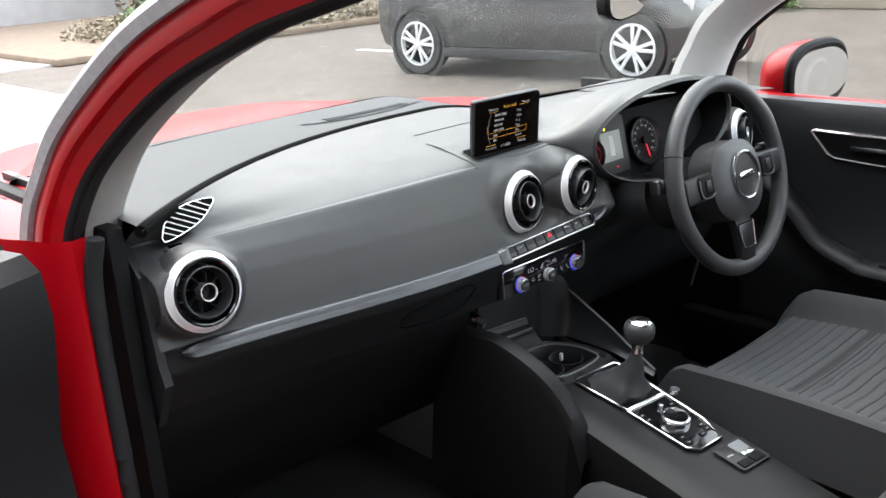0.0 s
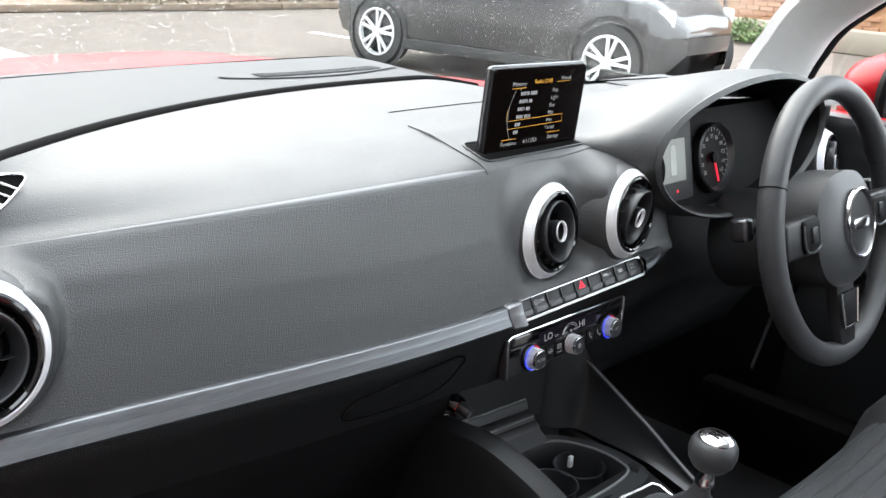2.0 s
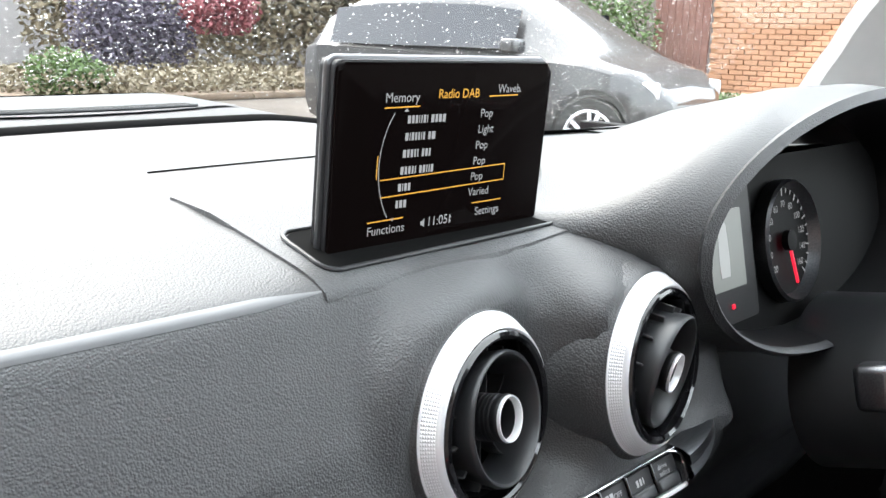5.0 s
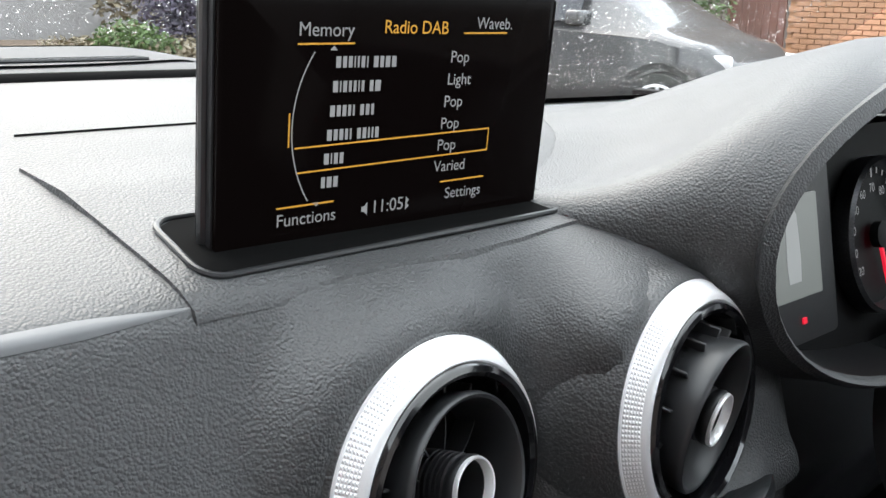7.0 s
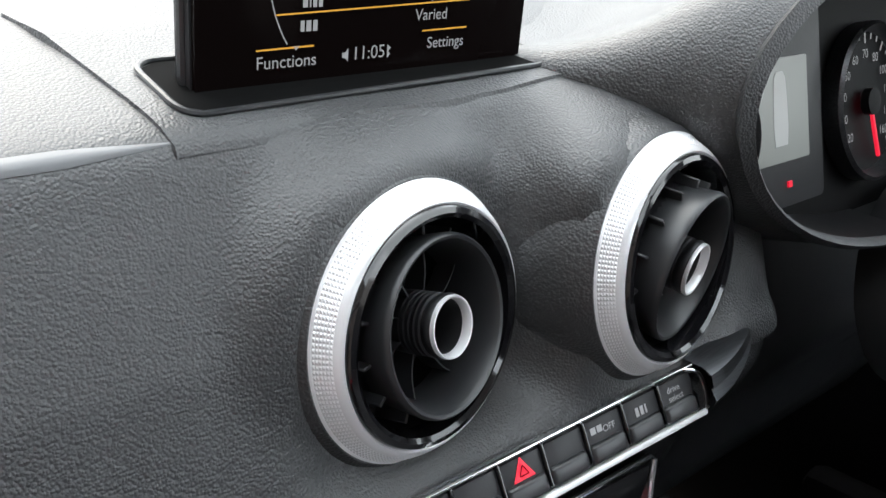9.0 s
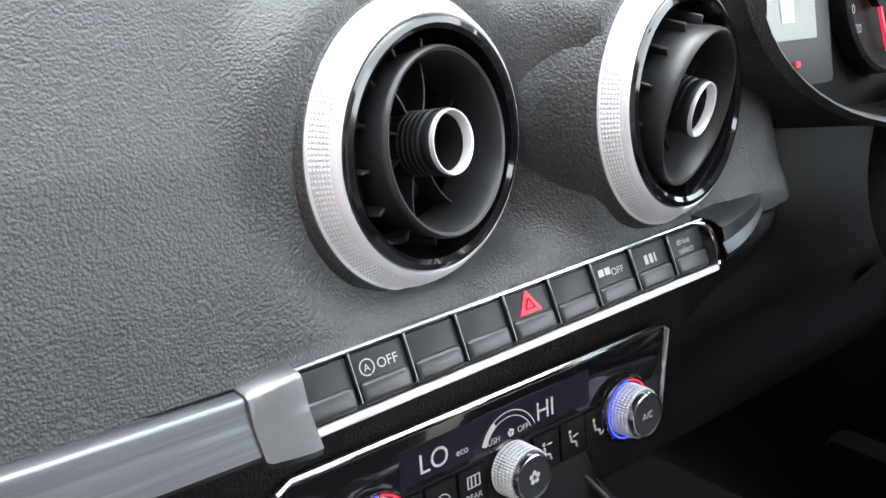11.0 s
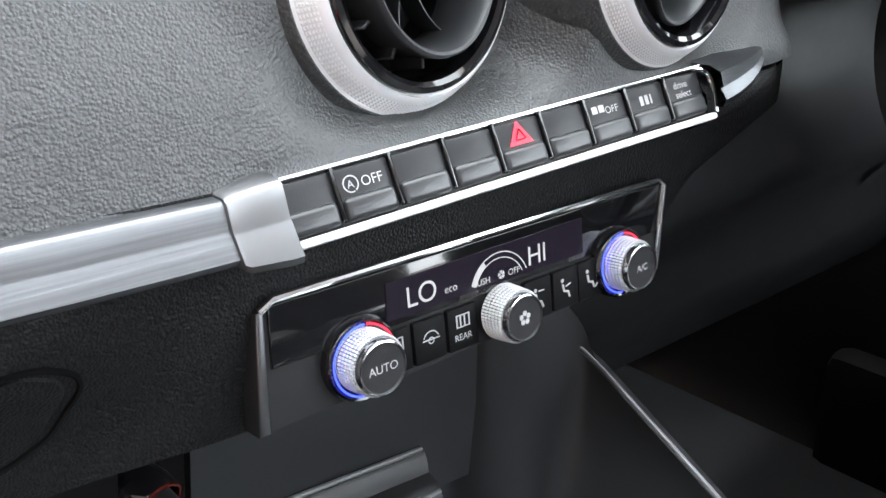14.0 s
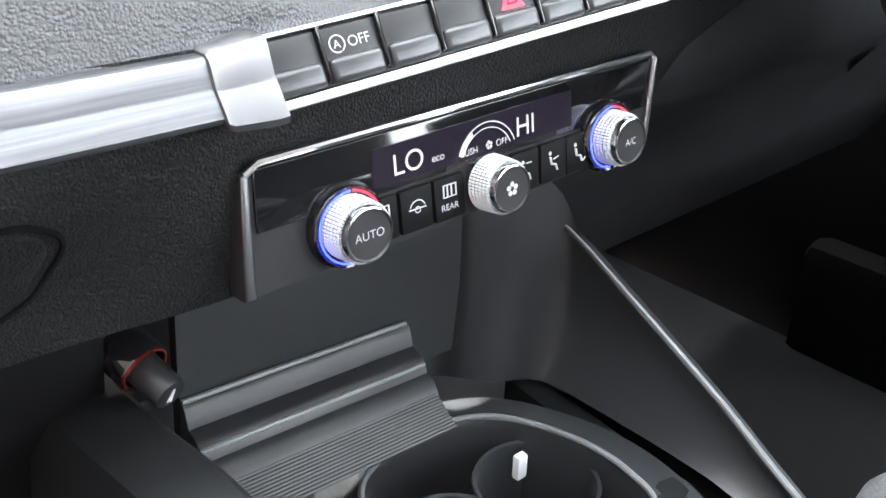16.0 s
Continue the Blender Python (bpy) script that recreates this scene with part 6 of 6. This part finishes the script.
def leaves(name, label, category, mat, spots, n, size, seed, kind="stuff"):
    rg = random.Random(seed)
    verts, faces = [], []
    for i in range(n):
        c, r = rg.choice(spots)
        d = Vector((rg.gauss(0, 1), rg.gauss(0, 1), rg.gauss(0, 1))).normalized() * (rg.random() ** 0.4)
        p = Vector(c) + Vector((d.x * r[0], d.y * r[1], d.z * r[2]))
        if p.z < 0.03:
            continue
        a = Vector((rg.gauss(0, 1), rg.gauss(0, 1), rg.gauss(0, 0.6))).normalized() * size * rg.uniform(0.6, 1.3)
        b = a.cross(Vector((rg.gauss(0, 1), rg.gauss(0, 1), rg.gauss(0, 1)))).normalized() * size * 0.45
        k = len(verts)
        verts += [p - a, p + b, p + a, p - b]
        faces.append((k, k + 1, k + 2, k + 3))
    me = bpy.data.meshes.new(name)
    me.from_pydata([tuple(v) for v in verts], [], faces)
    me.materials.append(mat)
    return tagged(new(name, me), label, category, kind=kind)


leaves("hedge", "green garden hedge beyond the parked car", "hedge", M_LEAF, [((12.2, 7.9 + 0.45 * i, 0.9), (0.5, 0.5, 1.0)) for i in range(10)], 12000, 0.05, 3)
leaves("verge_plants", "low green plants at the foot of the brick wall", "plants", M_LEAF, [((11.2 + 0.2 * (i % 2), 5.6 + 0.3 * i, 0.12), (0.35, 0.3, 0.22)) for i in range(9)], 4500, 0.035, 8)
leaves("ground_cover", "low ground cover plants and brown leaves", "plants", M_IVY, [((5.0 + 0.55 * (i % 8), 11.4 + 0.7 * (i // 8), 0.15), (0.5, 0.5, 0.28)) for i in range(32)], 12000, 0.05, 5)
M_BLOOM = material("violet_blossom", (0.10, 0.085, 0.12), 0.6, vary=0.4, vscale=9)
M_ROSE = material("rose_blossom", (0.22, 0.06, 0.07), 0.6, vary=0.4, vscale=9)
leaves("flowering_shrub", "dark violet flowering shrub in the garden bed", "shrub", M_BLOOM, [((6.6 + 0.4 * i, 13.6, 0.9), (0.5, 0.4, 0.7)) for i in range(4)], 4000, 0.06, 12)
leaves("flowering_shrub", "rose red flowering shrub in the garden bed", "shrub", M_ROSE, [((8.2 + 0.3 * i, 13.2, 1.25), (0.4, 0.4, 0.4)) for i in range(3)], 2500, 0.06, 13)
leaves("garden_hedge", "brown and green hedge behind the garden bed", "hedge", M_IVY, [((7.6 + 0.7 * i, 17.0, 1.2 + 0.8 * (k % 2)), (0.8, 0.5, 1.4)) for i in range(12) for k in range(2)], 16000, 0.10, 14)
leaves("shrub", "bright green shrub in the soil bed", "shrub", M_LEAF, [((5.1, 11.6, 0.35), (0.5, 0.4, 0.35)), ((5.5, 11.8, 0.25), (0.4, 0.3, 0.3))], 2500, 0.045, 9)
tagged(link("soil_bed", box(3.4, 14.0, 11.0, 19.0, 0.0, 0.10, 0.03), M_SOIL), "damp brown soil bed", "ground", kind="structure")
tagged(link("low_wall", box(11.5, 11.8, 1.0, 9.0, 0.0, 0.30, 0.03), M_PAVE), "low pale stone edging", "wall", kind="structure")
brick = material("orange_brick", (0.40, 0.21, 0.12), 0.8, vary=0.35, vscale=6, bump=0.4, bscale=90)
gate = thing("garden_gate", "dark red-brown timber garden gate", "gate")
M_GATE = material("red_brown_timber", (0.16, 0.07, 0.05), 0.7, vary=0.25, vscale=6, bump=0.3, bscale=90)
for i in range(8):
    part("board", box(0, 0.03, 0, 0.118, 0, 1.75, 0.004, 1), M_GATE, gate, m=Matrix.Translation((13.0, 7.0 + 0.12 * i, 0.25)))
part("gate_rail", box(12.97, 13.0, 7.0, 7.96, 0.35, 0.45, 0.004), M_GATE, gate)
wall = thing("wall_brick", "orange brick garden wall", "wall", kind="structure")
part("wall_core", box(13.04, 13.2, 0.0, 6.96, 0, 2.2), M_FENCE, wall)
rg = random.Random(2)
bme = None
for row in range(28):
    for k in range(11):
        y = 4.6 + 0.225 * k + (0.1125 if row % 2 else 0)
        if y > 6.84:
            continue
        if bme is None:
            ob = part("brick", box(-0.05, 0.02, 0, 0.215, 0, 0.065, 0.004, 1), brick, wall, m=Matrix.Translation((13.04, y, 0.05 + 0.075 * row)))
            bme = ob.data
        else:
            ob = new("brick", bme)
            ob.parent = wall
            ob.matrix_basis = Matrix.Translation((13.04 - 0.006 * rg.random(), y, 0.05 + 0.075 * row))
tagged(link("wall_side", box(16.0, 16.4, 3.0, 30, 0, 6.5), M_DARKWALL), "dark brown house wall", "wall", kind="structure")
road_line = thing("road_line", "worn white road line dashes", "road marking", kind="structure")
for k, (x0, y0, x1, y1) in enumerate(((6.0, 8.3, 6.05, 7.6), (6.12, 6.9, 6.17, 6.2), (6.22, 5.5, 6.27, 4.8))):
    part("dash", prism([(x0, y0), (x0 + 0.10, y0), (x1 + 0.10, y1), (x1, y1)], 0.0, 0.005), M_LINE, road_line, smooth=False)

# interior mirror
rear = thing("rear_view_mirror", "black framed rear view mirror below the windscreen", "mirror", facing((0.032, -0.155, 1.149), 22, -4))
part("shell", sheet([[Vector((0.122 * s * math.copysign(abs(math.cos(t)) ** 0.7, math.cos(t)), 0.038 * s * math.copysign(abs(math.sin(t)) ** 0.8, math.sin(t)), z)) for t in [2 * math.pi * q / 36 for q in range(36)]] for z, s in ((-0.030, 0.02), (-0.028, 0.6), (-0.014, 0.95), (0.0, 1.0), (0.005, 0.96))], close_v=True), M_HARD, rear, "black shell")
part("mirror_glass", prism([(0.113 * math.copysign(abs(math.cos(t)) ** 0.7, math.cos(t)), 0.034 * math.copysign(abs(math.sin(t)) ** 0.8, math.sin(t))) for t in [2 * math.pi * q / 36 for q in range(36)]], 0.002, 0.0055), M_MIRROR, rear, "mirror glass")
part("stem", tube(smooth_line([(0.0, 0.01, -0.025), (-0.01, 0.03, -0.06), (-0.03, 0.06, -0.09)], 6), 0.014, 10), M_HARD, rear, "black stem")
rest = thing("armrest", "grey cloth centre armrest behind the console", "armrest", Matrix.Translation((-0.05, -0.68, 0.510)))
part("pad", box(-0.085, 0.085, -0.30, 0.06, -0.05, 0.025, 0.03, 5), M_CLOTH, rest, "grey cloth pad")
part("base", box(-0.075, 0.075, -0.30, 0.02, -0.30, -0.05, 0.01), M_HARD, rest)
